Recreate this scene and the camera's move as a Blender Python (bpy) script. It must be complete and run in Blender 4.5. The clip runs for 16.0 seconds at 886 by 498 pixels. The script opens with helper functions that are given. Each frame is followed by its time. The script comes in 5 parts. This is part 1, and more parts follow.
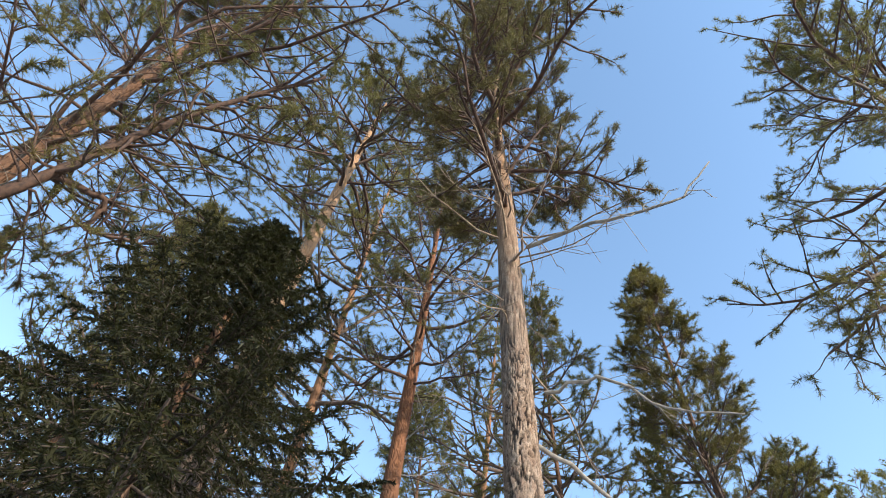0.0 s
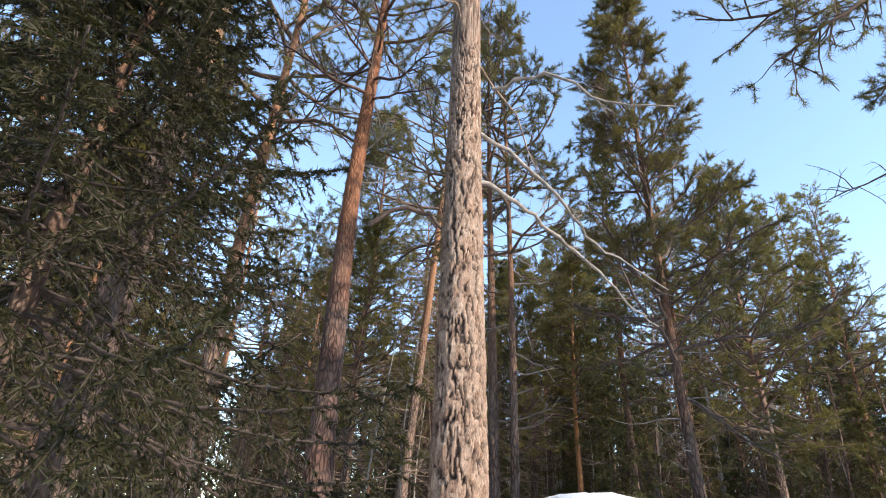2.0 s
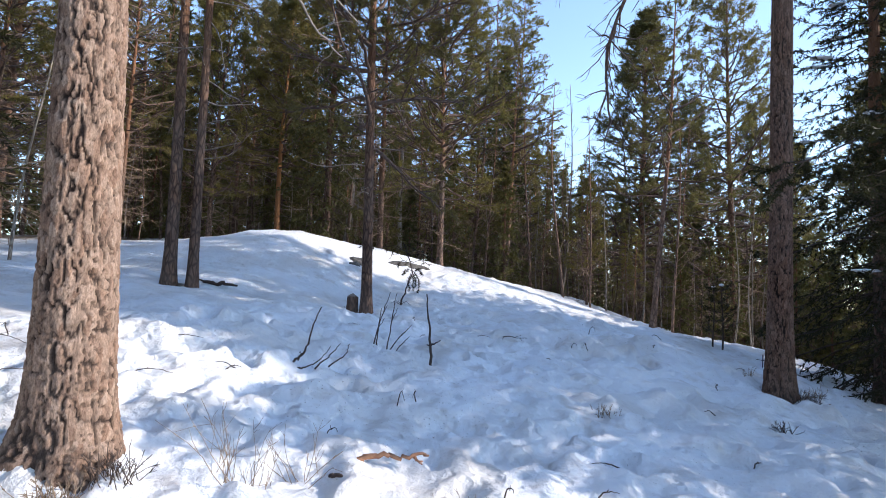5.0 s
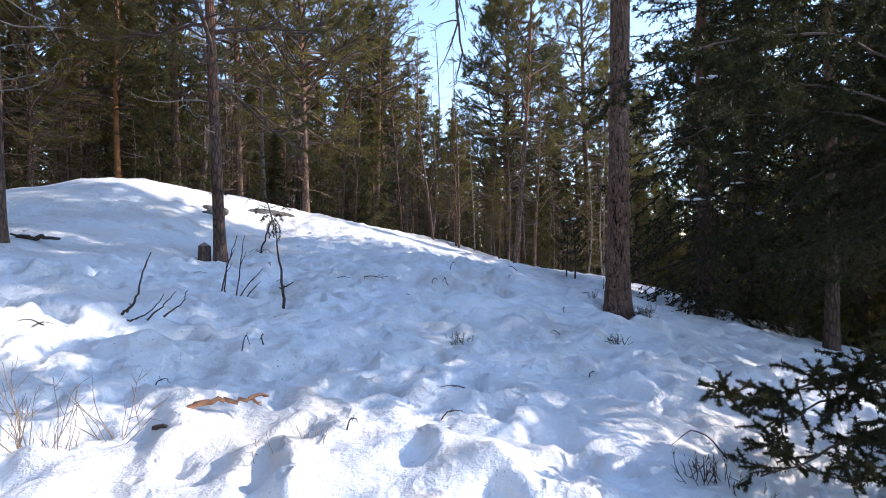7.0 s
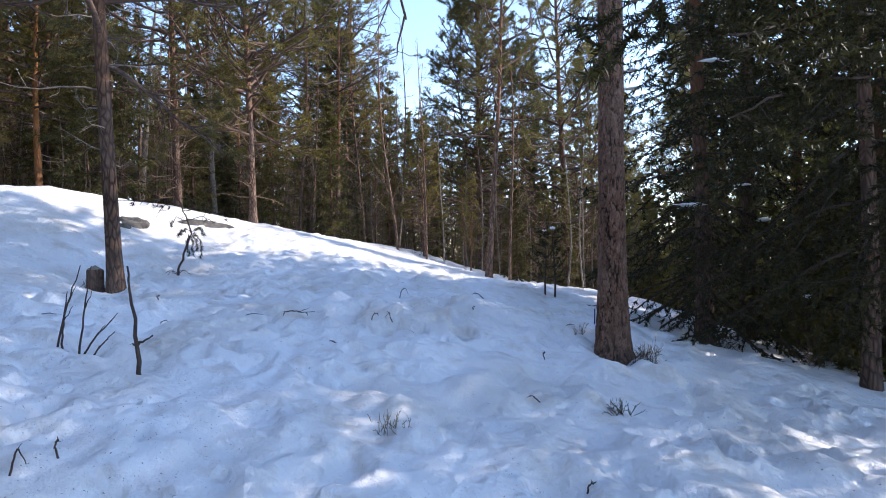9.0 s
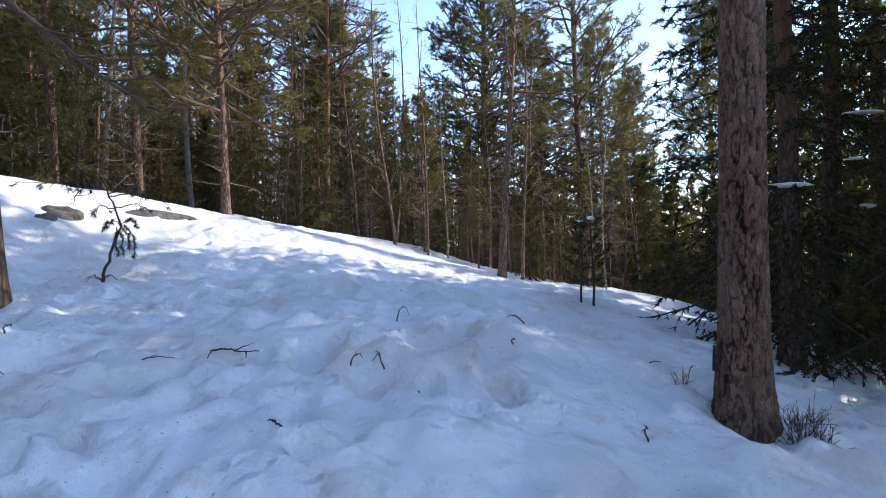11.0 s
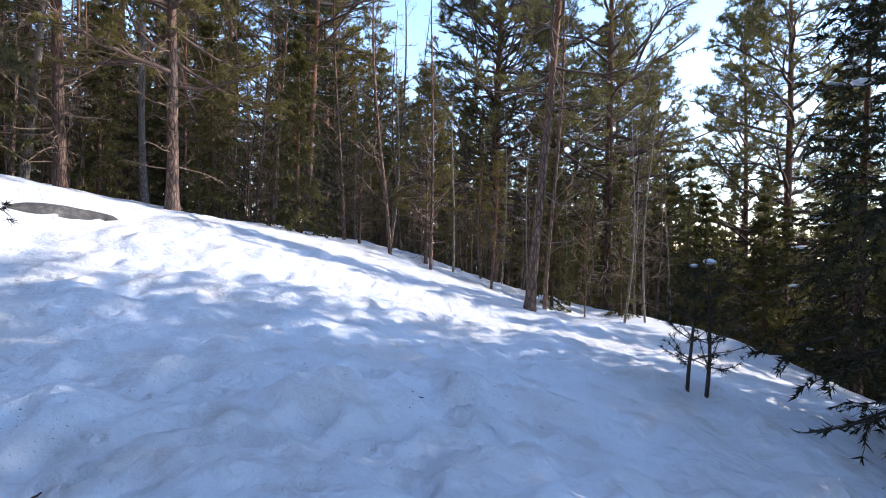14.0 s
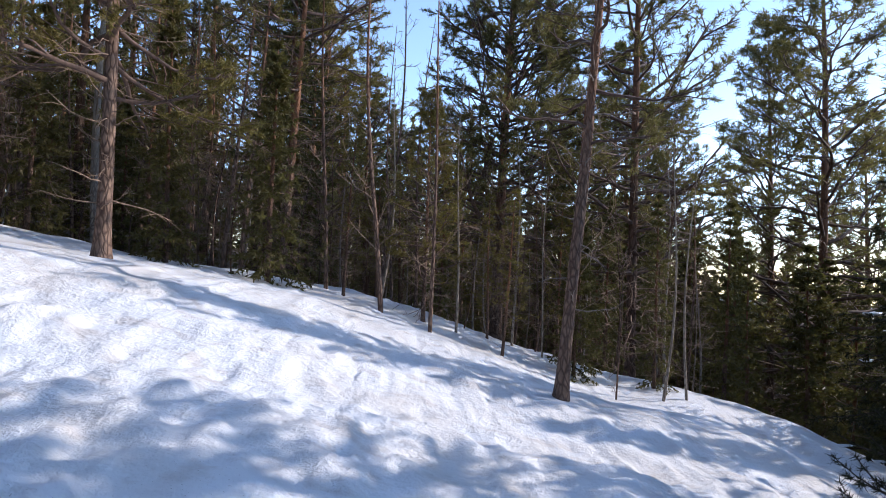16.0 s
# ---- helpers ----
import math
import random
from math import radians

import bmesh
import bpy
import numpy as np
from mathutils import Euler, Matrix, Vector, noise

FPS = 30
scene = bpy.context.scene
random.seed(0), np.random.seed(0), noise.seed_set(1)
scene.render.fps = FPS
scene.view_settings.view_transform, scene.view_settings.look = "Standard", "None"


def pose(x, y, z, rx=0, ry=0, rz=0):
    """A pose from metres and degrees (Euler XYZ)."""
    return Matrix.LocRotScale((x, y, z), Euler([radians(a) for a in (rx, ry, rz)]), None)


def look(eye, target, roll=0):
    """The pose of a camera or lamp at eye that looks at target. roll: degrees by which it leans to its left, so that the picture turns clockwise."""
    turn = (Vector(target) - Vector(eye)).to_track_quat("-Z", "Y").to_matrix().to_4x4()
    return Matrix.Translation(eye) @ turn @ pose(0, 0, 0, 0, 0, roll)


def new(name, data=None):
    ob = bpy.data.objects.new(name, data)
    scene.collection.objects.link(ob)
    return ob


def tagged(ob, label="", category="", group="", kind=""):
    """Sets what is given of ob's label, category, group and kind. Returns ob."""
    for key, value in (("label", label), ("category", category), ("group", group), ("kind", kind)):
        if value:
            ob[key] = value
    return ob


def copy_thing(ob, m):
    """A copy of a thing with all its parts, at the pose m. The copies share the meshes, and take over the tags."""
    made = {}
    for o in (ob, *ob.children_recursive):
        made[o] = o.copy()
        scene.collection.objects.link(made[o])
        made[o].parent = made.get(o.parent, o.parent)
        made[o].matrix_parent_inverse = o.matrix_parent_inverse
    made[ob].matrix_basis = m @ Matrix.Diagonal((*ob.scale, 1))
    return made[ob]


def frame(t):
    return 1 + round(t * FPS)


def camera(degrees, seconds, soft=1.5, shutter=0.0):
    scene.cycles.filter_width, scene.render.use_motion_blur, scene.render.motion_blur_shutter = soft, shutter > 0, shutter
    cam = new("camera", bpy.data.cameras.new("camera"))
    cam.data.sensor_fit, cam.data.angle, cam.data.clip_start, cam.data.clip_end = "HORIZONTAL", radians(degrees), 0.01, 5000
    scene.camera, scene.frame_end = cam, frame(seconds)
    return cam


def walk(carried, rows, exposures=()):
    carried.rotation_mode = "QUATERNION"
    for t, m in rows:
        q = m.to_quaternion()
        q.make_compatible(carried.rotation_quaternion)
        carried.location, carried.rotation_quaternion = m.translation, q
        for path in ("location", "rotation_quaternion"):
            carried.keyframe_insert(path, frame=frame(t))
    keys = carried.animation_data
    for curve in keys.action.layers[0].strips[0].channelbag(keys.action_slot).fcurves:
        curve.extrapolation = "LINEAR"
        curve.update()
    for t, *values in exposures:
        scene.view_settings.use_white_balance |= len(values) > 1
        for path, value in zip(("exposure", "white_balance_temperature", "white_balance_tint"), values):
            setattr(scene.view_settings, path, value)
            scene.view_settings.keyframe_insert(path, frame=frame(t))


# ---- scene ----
cam = camera(77.0, 16.0, soft=1.0)

PATH = [
    (0, (-0.622, -0.678, 2.341), (-1.553, 0.014, 3.97), 8.4),
    (0.5, (-0.681, -0.61, 2.337), (-1.689, 0.195, 3.866), 6.8),
    (1, (-0.685, -0.576, 2.269), (-1.797, 0.369, 3.637), 5.0),
    (1.5, (-0.631, -0.498, 2.116), (-1.853, 0.604, 3.252), 4.2),
    (2, (-0.596, -0.45, 2.022), (-1.848, 0.797, 2.96), 3.7),
    (2.5, (-0.557, -0.448, 1.934), (-1.78, 0.939, 2.696), 3.4),
    (3, (-0.486, -0.371, 1.842), (-1.627, 1.169, 2.414), 3.1),
    (3.5, (-0.403, -0.321, 1.782), (-1.395, 1.351, 2.251), 3.3),
    (4, (-0.334, -0.296, 1.74), (-1.175, 1.481, 2.107), 3.1),
    (4.5, (-0.286, -0.244, 1.699), (-0.98, 1.611, 1.975), 2.9),
    (5, (-0.27, -0.174, 1.67), (-0.787, 1.749, 1.856), 2.5),
    (5.2, (-0.262, -0.129, 1.656), (-0.707, 1.814, 1.812), 2.4),
    (7.3, (-0.017, 0.142, 1.528), (-0.011, 2.142, 1.508), -1.0),
    (7.5, (-0.012, 0.369, 1.597), (0.044, 2.368, 1.56), -1.2),
    (8, (0.243, 0.854, 1.614), (0.284, 2.854, 1.622), -1.7),
    (8.5, (0.28, 1.329, 1.713), (0.302, 3.329, 1.731), -2.3),
    (9, (0.271, 1.905, 1.767), (0.268, 3.905, 1.792), -1.3),
    (11.3, (0.021, 4.593, 1.885), (0.025, 6.593, 1.884), -1.5),
    (11.5, (-0.039, 4.827, 1.941), (-0.045, 6.827, 1.943), -1.1),
    (12, (-0.164, 5.376, 1.877), (-0.16, 7.376, 1.885), 0.4),
    (12.5, (-0.317, 5.759, 2.053), (-0.318, 7.759, 2.038), 0.5),
    (13, (-0.464, 6.261, 2.107), (-0.486, 8.261, 2.079), 0.7),
    (13.5, (-0.473, 6.768, 2.354), (-0.431, 8.767, 2.293), 1.2),
    (14, (-0.428, 7.455, 2.457), (-0.367, 9.453, 2.413), 1.5),
    (14.5, (-0.467, 8.107, 2.57), (-0.425, 10.107, 2.582), 1.3),
    (15, (-0.466, 8.831, 2.614), (-0.409, 10.826, 2.754), 2.0),
    (15.5, (-0.595, 9.409, 2.658), (-0.551, 11.404, 2.79), 2.9),
    (16, (-0.648, 9.821, 2.951), (-0.552, 11.818, 3.012), 2.9),
]
walk(cam, [(t, look(eye, target, roll)) for t, eye, target, roll in PATH], exposures=[(0.0, 1.6, 6600, 4), (1.5, 1.85, 6650, 9), (3.0, 1.7, 6500, 13), (5.0, 1.5, 6300, 14), (8.0, 1.7, 6300, 17), (9.2, 1.75, 6300, 17), (12.0, 1.55, 6100, 17), (14.0, 1.65, 6000, 17), (16.0, 1.25, 6050, 17)])

# ---- light ----
SUN_AZ, SUN_EL = radians(80), radians(24)
TO_SUN = Vector((math.sin(SUN_AZ) * math.cos(SUN_EL), math.cos(SUN_AZ) * math.cos(SUN_EL), math.sin(SUN_EL)))
world = bpy.data.worlds.new("sky_world")
scene.world = world
world.use_nodes = True
wn = world.node_tree
sky = wn.nodes.new("ShaderNodeTexSky")
sky.sky_type = "NISHITA"
sky.sun_disc = False
sky.sun_elevation, sky.sun_rotation = SUN_EL, SUN_AZ
sky.air_density, sky.dust_density, sky.ozone_density = 1.0, 0.1, 1.4
wn.links.new(sky.outputs[0], wn.nodes["Background"].inputs[0])
wn.nodes["Background"].inputs[1].default_value = 0.15
sun_data = bpy.data.lights.new("sun", "SUN")
sun_data.energy, sun_data.angle, sun_data.color = 2.1, radians(0.53), (1.0, 0.93, 0.82)
sun = new("sun", sun_data)
sun.matrix_world = look(TO_SUN * 60, (0, 0, 0))


# ---- materials ----
def material(name):
    m = bpy.data.materials.new(name)
    m.use_nodes = True
    nt = m.node_tree
    return m, nt, nt.nodes["Principled BSDF"]


def node(nt, kind, **values):
    n = nt.nodes.new(kind)
    for key, value in values.items():
        n.inputs[key].default_value = value
    return n


def ramp(nt, source, stops):
    r = nt.nodes.new("ShaderNodeValToRGB")
    nt.links.new(source, r.inputs[0])
    e = r.color_ramp.elements
    while len(e) < len(stops):
        e.new(0.5)
    for el, (pos, col) in zip(e, stops):
        el.position, el.color = pos, (*col, 1)
    return r.outputs[0]


def mixed(nt, fac, a, b, mode="MIX"):
    m = nt.nodes.new("ShaderNodeMix")
    m.data_type, m.blend_type = "RGBA", mode
    for slot, value in ((0, fac), (6, a), (7, b)):
        if isinstance(value, (int, float)):
            m.inputs[slot].default_value = value
        elif isinstance(value, tuple):
            m.inputs[slot].default_value = (*value, 1)
        else:
            nt.links.new(value, m.inputs[slot])
    return m.outputs[2]


def coords(nt, scale=(1, 1, 1), space="Object"):
    c, mp = nt.nodes.new("ShaderNodeTexCoord"), nt.nodes.new("ShaderNodeMapping")
    mp.inputs["Scale"].default_value = scale
    nt.links.new(c.outputs[space], mp.inputs[0])
    return mp.outputs[0]


def noise_tex(nt, vec, scale, detail=4.0, rough=0.55):
    n = node(nt, "ShaderNodeTexNoise", Scale=scale, Detail=detail, Roughness=rough)
    nt.links.new(vec, n.inputs["Vector"])
    return n.outputs[0]


def bump(nt, bsdf, height, strength, distance):
    b = node(nt, "ShaderNodeBump", Strength=strength, Distance=distance)
    nt.links.new(height, b.inputs["Height"])
    nt.links.new(b.outputs[0], bsdf.inputs["Normal"])


def math_node(nt, op, a, b):
    m = nt.nodes.new("ShaderNodeMath")
    m.operation = op
    for slot, v in enumerate((a, b)):
        if isinstance(v, (int, float)):
            m.inputs[slot].default_value = v
        else:
            nt.links.new(v, m.inputs[slot])
    return m.outputs[0]


def span(nt, value, lo, hi):
    r = node(nt, "ShaderNodeMapRange")
    r.inputs[1].default_value, r.inputs[2].default_value = lo, hi
    nt.links.new(value, r.inputs[0])
    return r.outputs[0]


def bark_material(name, low, low_dark, high, change, cracked=False):
    """Pine bark: greyish plates on the lower stem, thin orange bark above the change height."""
    m, nt, bsdf = material(name)
    vec = coords(nt)
    sep = nt.nodes.new("ShaderNodeSeparateXYZ")
    nt.links.new(vec, sep.inputs[0])
    wob = noise_tex(nt, coords(nt, (1.5, 1.5, 0.7)), 1.0)
    height = math_node(nt, "ADD", sep.outputs[2], math_node(nt, "MULTIPLY", wob, 3.0))
    up = span(nt, height, change, change + 3.5)
    vor = node(nt, "ShaderNodeTexVoronoi", Scale=1.0)
    vor.feature = "DISTANCE_TO_EDGE"
    nt.links.new(coords(nt, (16, 16, 5)), vor.inputs["Vector"])
    grain = noise_tex(nt, coords(nt, (30, 30, 8)), 1.0, 6)
    big = noise_tex(nt, coords(nt, (2.2, 2.2, 0.9)), 1.0, 3)
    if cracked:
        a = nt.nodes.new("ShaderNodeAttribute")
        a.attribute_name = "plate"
        # relief depth darkens the cracks: brown fissure bark with shade painted in
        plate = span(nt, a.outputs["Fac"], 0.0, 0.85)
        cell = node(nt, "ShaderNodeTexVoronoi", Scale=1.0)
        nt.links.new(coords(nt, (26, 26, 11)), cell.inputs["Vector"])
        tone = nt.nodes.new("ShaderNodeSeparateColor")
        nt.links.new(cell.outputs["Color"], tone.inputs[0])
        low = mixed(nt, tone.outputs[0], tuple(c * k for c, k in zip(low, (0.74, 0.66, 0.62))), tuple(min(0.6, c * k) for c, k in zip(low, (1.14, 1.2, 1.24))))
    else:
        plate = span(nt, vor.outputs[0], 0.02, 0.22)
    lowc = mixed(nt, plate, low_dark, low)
    lowc = mixed(nt, span(nt, big, 0.35, 0.7), lowc, mixed(nt, 0.35, lowc, (0.24, 0.19, 0.16)))
    highc = mixed(nt, span(nt, grain, 0.35, 0.7), high, tuple(c * 0.62 for c in high))
    col = mixed(nt, up, lowc, highc)
    col = mixed(nt, 0.55, col, ramp(nt, grain, [(0.3, (0.45, 0.42, 0.4)), (0.75, (1.25, 1.2, 1.15))]), "MULTIPLY")
    nt.links.new(col, bsdf.inputs["Base Color"])
    bsdf.inputs["Roughness"].default_value = 0.88
    bsdf.inputs["Specular IOR Level"].default_value = 0.2
    scales = noise_tex(nt, coords(nt, (110, 110, 45)), 1.0, 4, 0.65)
    if cracked:
        col = mixed(nt, 0.6, col, ramp(nt, scales, [(0.36, (0.4, 0.36, 0.34)), (0.6, (1.2, 1.17, 1.15))]), "MULTIPLY")
        nt.links.new(col, bsdf.inputs["Base Color"])
    hgt = math_node(nt, "ADD", math_node(nt, "MULTIPLY", grain, 0.5), math_node(nt, "MULTIPLY", scales, 0.5) if cracked else plate)
    bump(nt, bsdf, hgt, 0.8, 0.014)
    return m


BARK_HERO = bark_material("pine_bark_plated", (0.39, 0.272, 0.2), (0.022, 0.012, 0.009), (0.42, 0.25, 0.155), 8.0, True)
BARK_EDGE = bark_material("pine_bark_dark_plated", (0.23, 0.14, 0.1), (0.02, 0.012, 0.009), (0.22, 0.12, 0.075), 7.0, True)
BARK_RED = bark_material("red_pine_bark", (0.16, 0.085, 0.062), (0.045, 0.025, 0.02), (0.3, 0.13, 0.07), 5.0)
# orange upper bark, paled beyond its own colour to stand in for sunlight
BARK_LEAN_SUNLIT = bark_material("tall_pine_bark", (0.13, 0.085, 0.065), (0.05, 0.03, 0.025), (0.54, 0.31, 0.18), 7.0)
BARK_PINE = bark_material("pine_bark", (0.25, 0.165, 0.12), (0.09, 0.055, 0.042), (0.36, 0.18, 0.1), 4.5)
BARK_DARK = bark_material("dark_bark", (0.17, 0.105, 0.075), (0.06, 0.035, 0.027), (0.24, 0.125, 0.075), 4.0)
BARK_ORANGE = bark_material("orange_bark", (0.4, 0.19, 0.09), (0.2, 0.09, 0.05), (0.5, 0.24, 0.1), 0.5)
BARK_OLD = bark_material("old_pine_bark", (0.12, 0.075, 0.057), (0.04, 0.024, 0.02), (0.2, 0.105, 0.065), 6.0)
BARK_PALE = bark_material("pale_bark", (0.42, 0.37, 0.31), (0.16, 0.13, 0.11), (0.4, 0.34, 0.27), 1.5)


def wood_material(name, a, b):
    m, nt, bsdf = material(name)
    g = noise_tex(nt, coords(nt, (6, 6, 6)), 3.0, 5)
    nt.links.new(ramp(nt, g, [(0.3, a), (0.7, b)]), bsdf.inputs["Base Color"])
    bsdf.inputs["Roughness"].default_value = 0.85
    bump(nt, bsdf, g, 0.4, 0.004)
    return m


LIMB_WOOD = wood_material("limb_wood", (0.07, 0.045, 0.035), (0.17, 0.105, 0.075))
LIMB_RED = wood_material("red_limb_wood", (0.045, 0.026, 0.02), (0.135, 0.068, 0.044))
DEAD_BROWN = wood_material("dead_brown_wood", (0.16, 0.1, 0.066), (0.36, 0.25, 0.17))
DEAD_WOOD = wood_material("dead_grey_wood", (0.15, 0.12, 0.1), (0.34, 0.28, 0.23))
TWIG_WOOD = wood_material("twig_wood", (0.04, 0.026, 0.02), (0.085, 0.056, 0.042))
DRY_STEM = wood_material("dry_stem", (0.22, 0.15, 0.1), (0.34, 0.25, 0.17))
RED_WOOD = wood_material("broken_red_wood", (0.24, 0.11, 0.06), (0.42, 0.22, 0.12))


def needle_material(name, dark, light, glow=0.35, gloss=0.3):
    """Needles: varied greens, some light passing through."""
    m, nt, bsdf = material(name)
    geo = nt.nodes.new("ShaderNodeNewGeometry")
    obj = nt.nodes.new("ShaderNodeObjectInfo")
    big = noise_tex(nt, coords(nt), 0.9, 2)
    f = math_node(nt, "ADD", math_node(nt, "MULTIPLY", geo.outputs["Random Per Island"], 0.55), math_node(nt, "MULTIPLY", big, 0.5))
    col = mixed(nt, f, dark, light)
    col = mixed(nt, math_node(nt, "MULTIPLY", obj.outputs["Random"], 0.4), col, tuple(0.5 * (a + b) * k for a, b, k in zip(dark, light, (1.25, 1.0, 0.8))))
    nt.links.new(col, bsdf.inputs["Base Color"])
    bsdf.inputs["Roughness"].default_value = 0.5
    bsdf.inputs["Specular IOR Level"].default_value = gloss
    tr = nt.nodes.new("ShaderNodeBsdfTranslucent")
    nt.links.new(mixed(nt, 0.5, col, (0.16, 0.17, 0.03)), tr.inputs[0])
    mx = nt.nodes.new("ShaderNodeMixShader")
    mx.inputs[0].default_value = glow
    nt.links.new(bsdf.outputs[0], mx.inputs[1])
    nt.links.new(tr.outputs[0], mx.inputs[2])
    nt.links.new(mx.outputs[0], nt.nodes["Material Output"].inputs[0])
    return m


PINE_NEEDLES = needle_material("pine_needles", (0.09, 0.08, 0.034), (0.28, 0.222, 0.088), 0.5)
# two pine needle copies with the warm tint of sunlight put into the colour
PINE_YELLOW = needle_material("sunny_pine_needles", (0.11, 0.09, 0.03), (0.3, 0.23, 0.07), 0.5)
PINE_BROWNISH = needle_material("sunlit_brownish_needles", (0.085, 0.07, 0.03), (0.23, 0.18, 0.085), 0.35)
# needles of near spruces and saplings: dark green, darkened further to paint in shade
SPRUCE_NEEDLES_SHADED = needle_material("spruce_needles", (0.011, 0.013, 0.008), (0.044, 0.042, 0.018), 0.12, 0.12)


# paler copy of the same needles, lifted in colour where woods get little sun
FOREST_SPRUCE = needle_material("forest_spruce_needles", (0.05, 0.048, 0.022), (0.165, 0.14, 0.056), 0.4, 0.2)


def snow_material():
    m, nt, bsdf = material("old_snow")
    vec = coords(nt)
    specks = noise_tex(nt, coords(nt, (1, 1.5, 1)), 48.0, 2, 0.5)
    patches = noise_tex(nt, vec, 0.8, 3)
    fine = noise_tex(nt, vec, 26.0, 5, 0.65)
    mid = noise_tex(nt, vec, 7.0, 4)
    dirty = mixed(nt, span(nt, patches, 0.42, 0.72), (0.87, 0.875, 0.89), (0.72, 0.68, 0.64))
    spot = math_node(nt, "MULTIPLY", span(nt, specks, 0.69, 0.72), span(nt, noise_tex(nt, vec, 0.55, 2), 0.4, 0.62))
    col = mixed(nt, spot, dirty, (0.16, 0.11, 0.075))
    # brownish worn patches
    stain = math_node(nt, "MULTIPLY", span(nt, noise_tex(nt, coords(nt, (1, 1.6, 1)), 2.3, 4, 0.6), 0.54, 0.68), 0.55)
    col = mixed(nt, stain, col, (0.6, 0.535, 0.48))
    # brown litter where the snow has melted deep inside the woods
    at = nt.nodes.new("ShaderNodeAttribute")
    at.attribute_name = "litter"
    lit = span(nt, math_node(nt, "ADD", at.outputs["Fac"], math_node(nt, "MULTIPLY", mid, 0.5)), 0.62, 0.8)
    col = mixed(nt, lit, col, mixed(nt, fine, (0.07, 0.05, 0.03), (0.2, 0.15, 0.09)))
    nt.links.new(col, bsdf.inputs["Base Color"])
    bsdf.inputs["Roughness"].default_value = 0.55
    bsdf.inputs["Specular IOR Level"].default_value = 0.3
    # melt cups a hand wide, crusted rims and a grainy surface
    wob = nt.nodes.new("ShaderNodeVectorMath")
    warp = node(nt, "ShaderNodeTexNoise", Scale=6.0, Detail=2.0)
    nt.links.new(vec, warp.inputs["Vector"])
    wob.operation = "MULTIPLY_ADD"
    wob.inputs[1].default_value = (0.12, 0.12, 0.12)
    nt.links.new(warp.outputs["Color"], wob.inputs[0])
    nt.links.new(vec, wob.inputs[2])
    cups = node(nt, "ShaderNodeTexVoronoi", Scale=7.5)
    nt.links.new(wob.outputs[0], cups.inputs["Vector"])
    place = nt.nodes.new("ShaderNodeSeparateXYZ")
    nt.links.new(vec, place.inputs[0])
    worn = math_node(nt, "SUBTRACT", 1.0, math_node(nt, "MULTIPLY", span(nt, place.outputs[1], 10.0, 14.0), 0.75))
    cup = math_node(nt, "MULTIPLY", worn, math_node(nt, "MULTIPLY", span(nt, cups.outputs["Distance"], 0.05, 0.5), span(nt, noise_tex(nt, vec, 1.7, 3), 0.4, 0.6)))
    grains = noise_tex(nt, vec, 95.0, 3, 0.6)
    hgt = math_node(nt, "ADD", math_node(nt, "MULTIPLY", mid, 0.8), math_node(nt, "MULTIPLY", fine, 0.5))
    hgt = math_node(nt, "ADD", math_node(nt, "ADD", hgt, math_node(nt, "MULTIPLY", cup, 0.9)), math_node(nt, "MULTIPLY", grains, 0.14))
    bump(nt, bsdf, hgt, 0.9, 0.04)
    return m


SNOW = snow_material()


def rock_material():
    m, nt, bsdf = material("grey_rock")
    g = noise_tex(nt, coords(nt), 6.0, 8, 0.65)
    nt.links.new(ramp(nt, g, [(0.3, (0.04, 0.036, 0.033)), (0.55, (0.12, 0.108, 0.095)), (0.75, (0.26, 0.23, 0.19))]), bsdf.inputs["Base Color"])
    bsdf.inputs["Roughness"].default_value = 0.9
    bump(nt, bsdf, g, 0.8, 0.03)
    return m


ROCK = rock_material()
CAP_SNOW, _nt, _b = material("snow_cap")
_b.inputs["Base Color"].default_value, _b.inputs["Roughness"].default_value = (0.88, 0.89, 0.91, 1), 0.6
bump(_nt, _b, noise_tex(_nt, coords(_nt), 14.0), 0.5, 0.02)


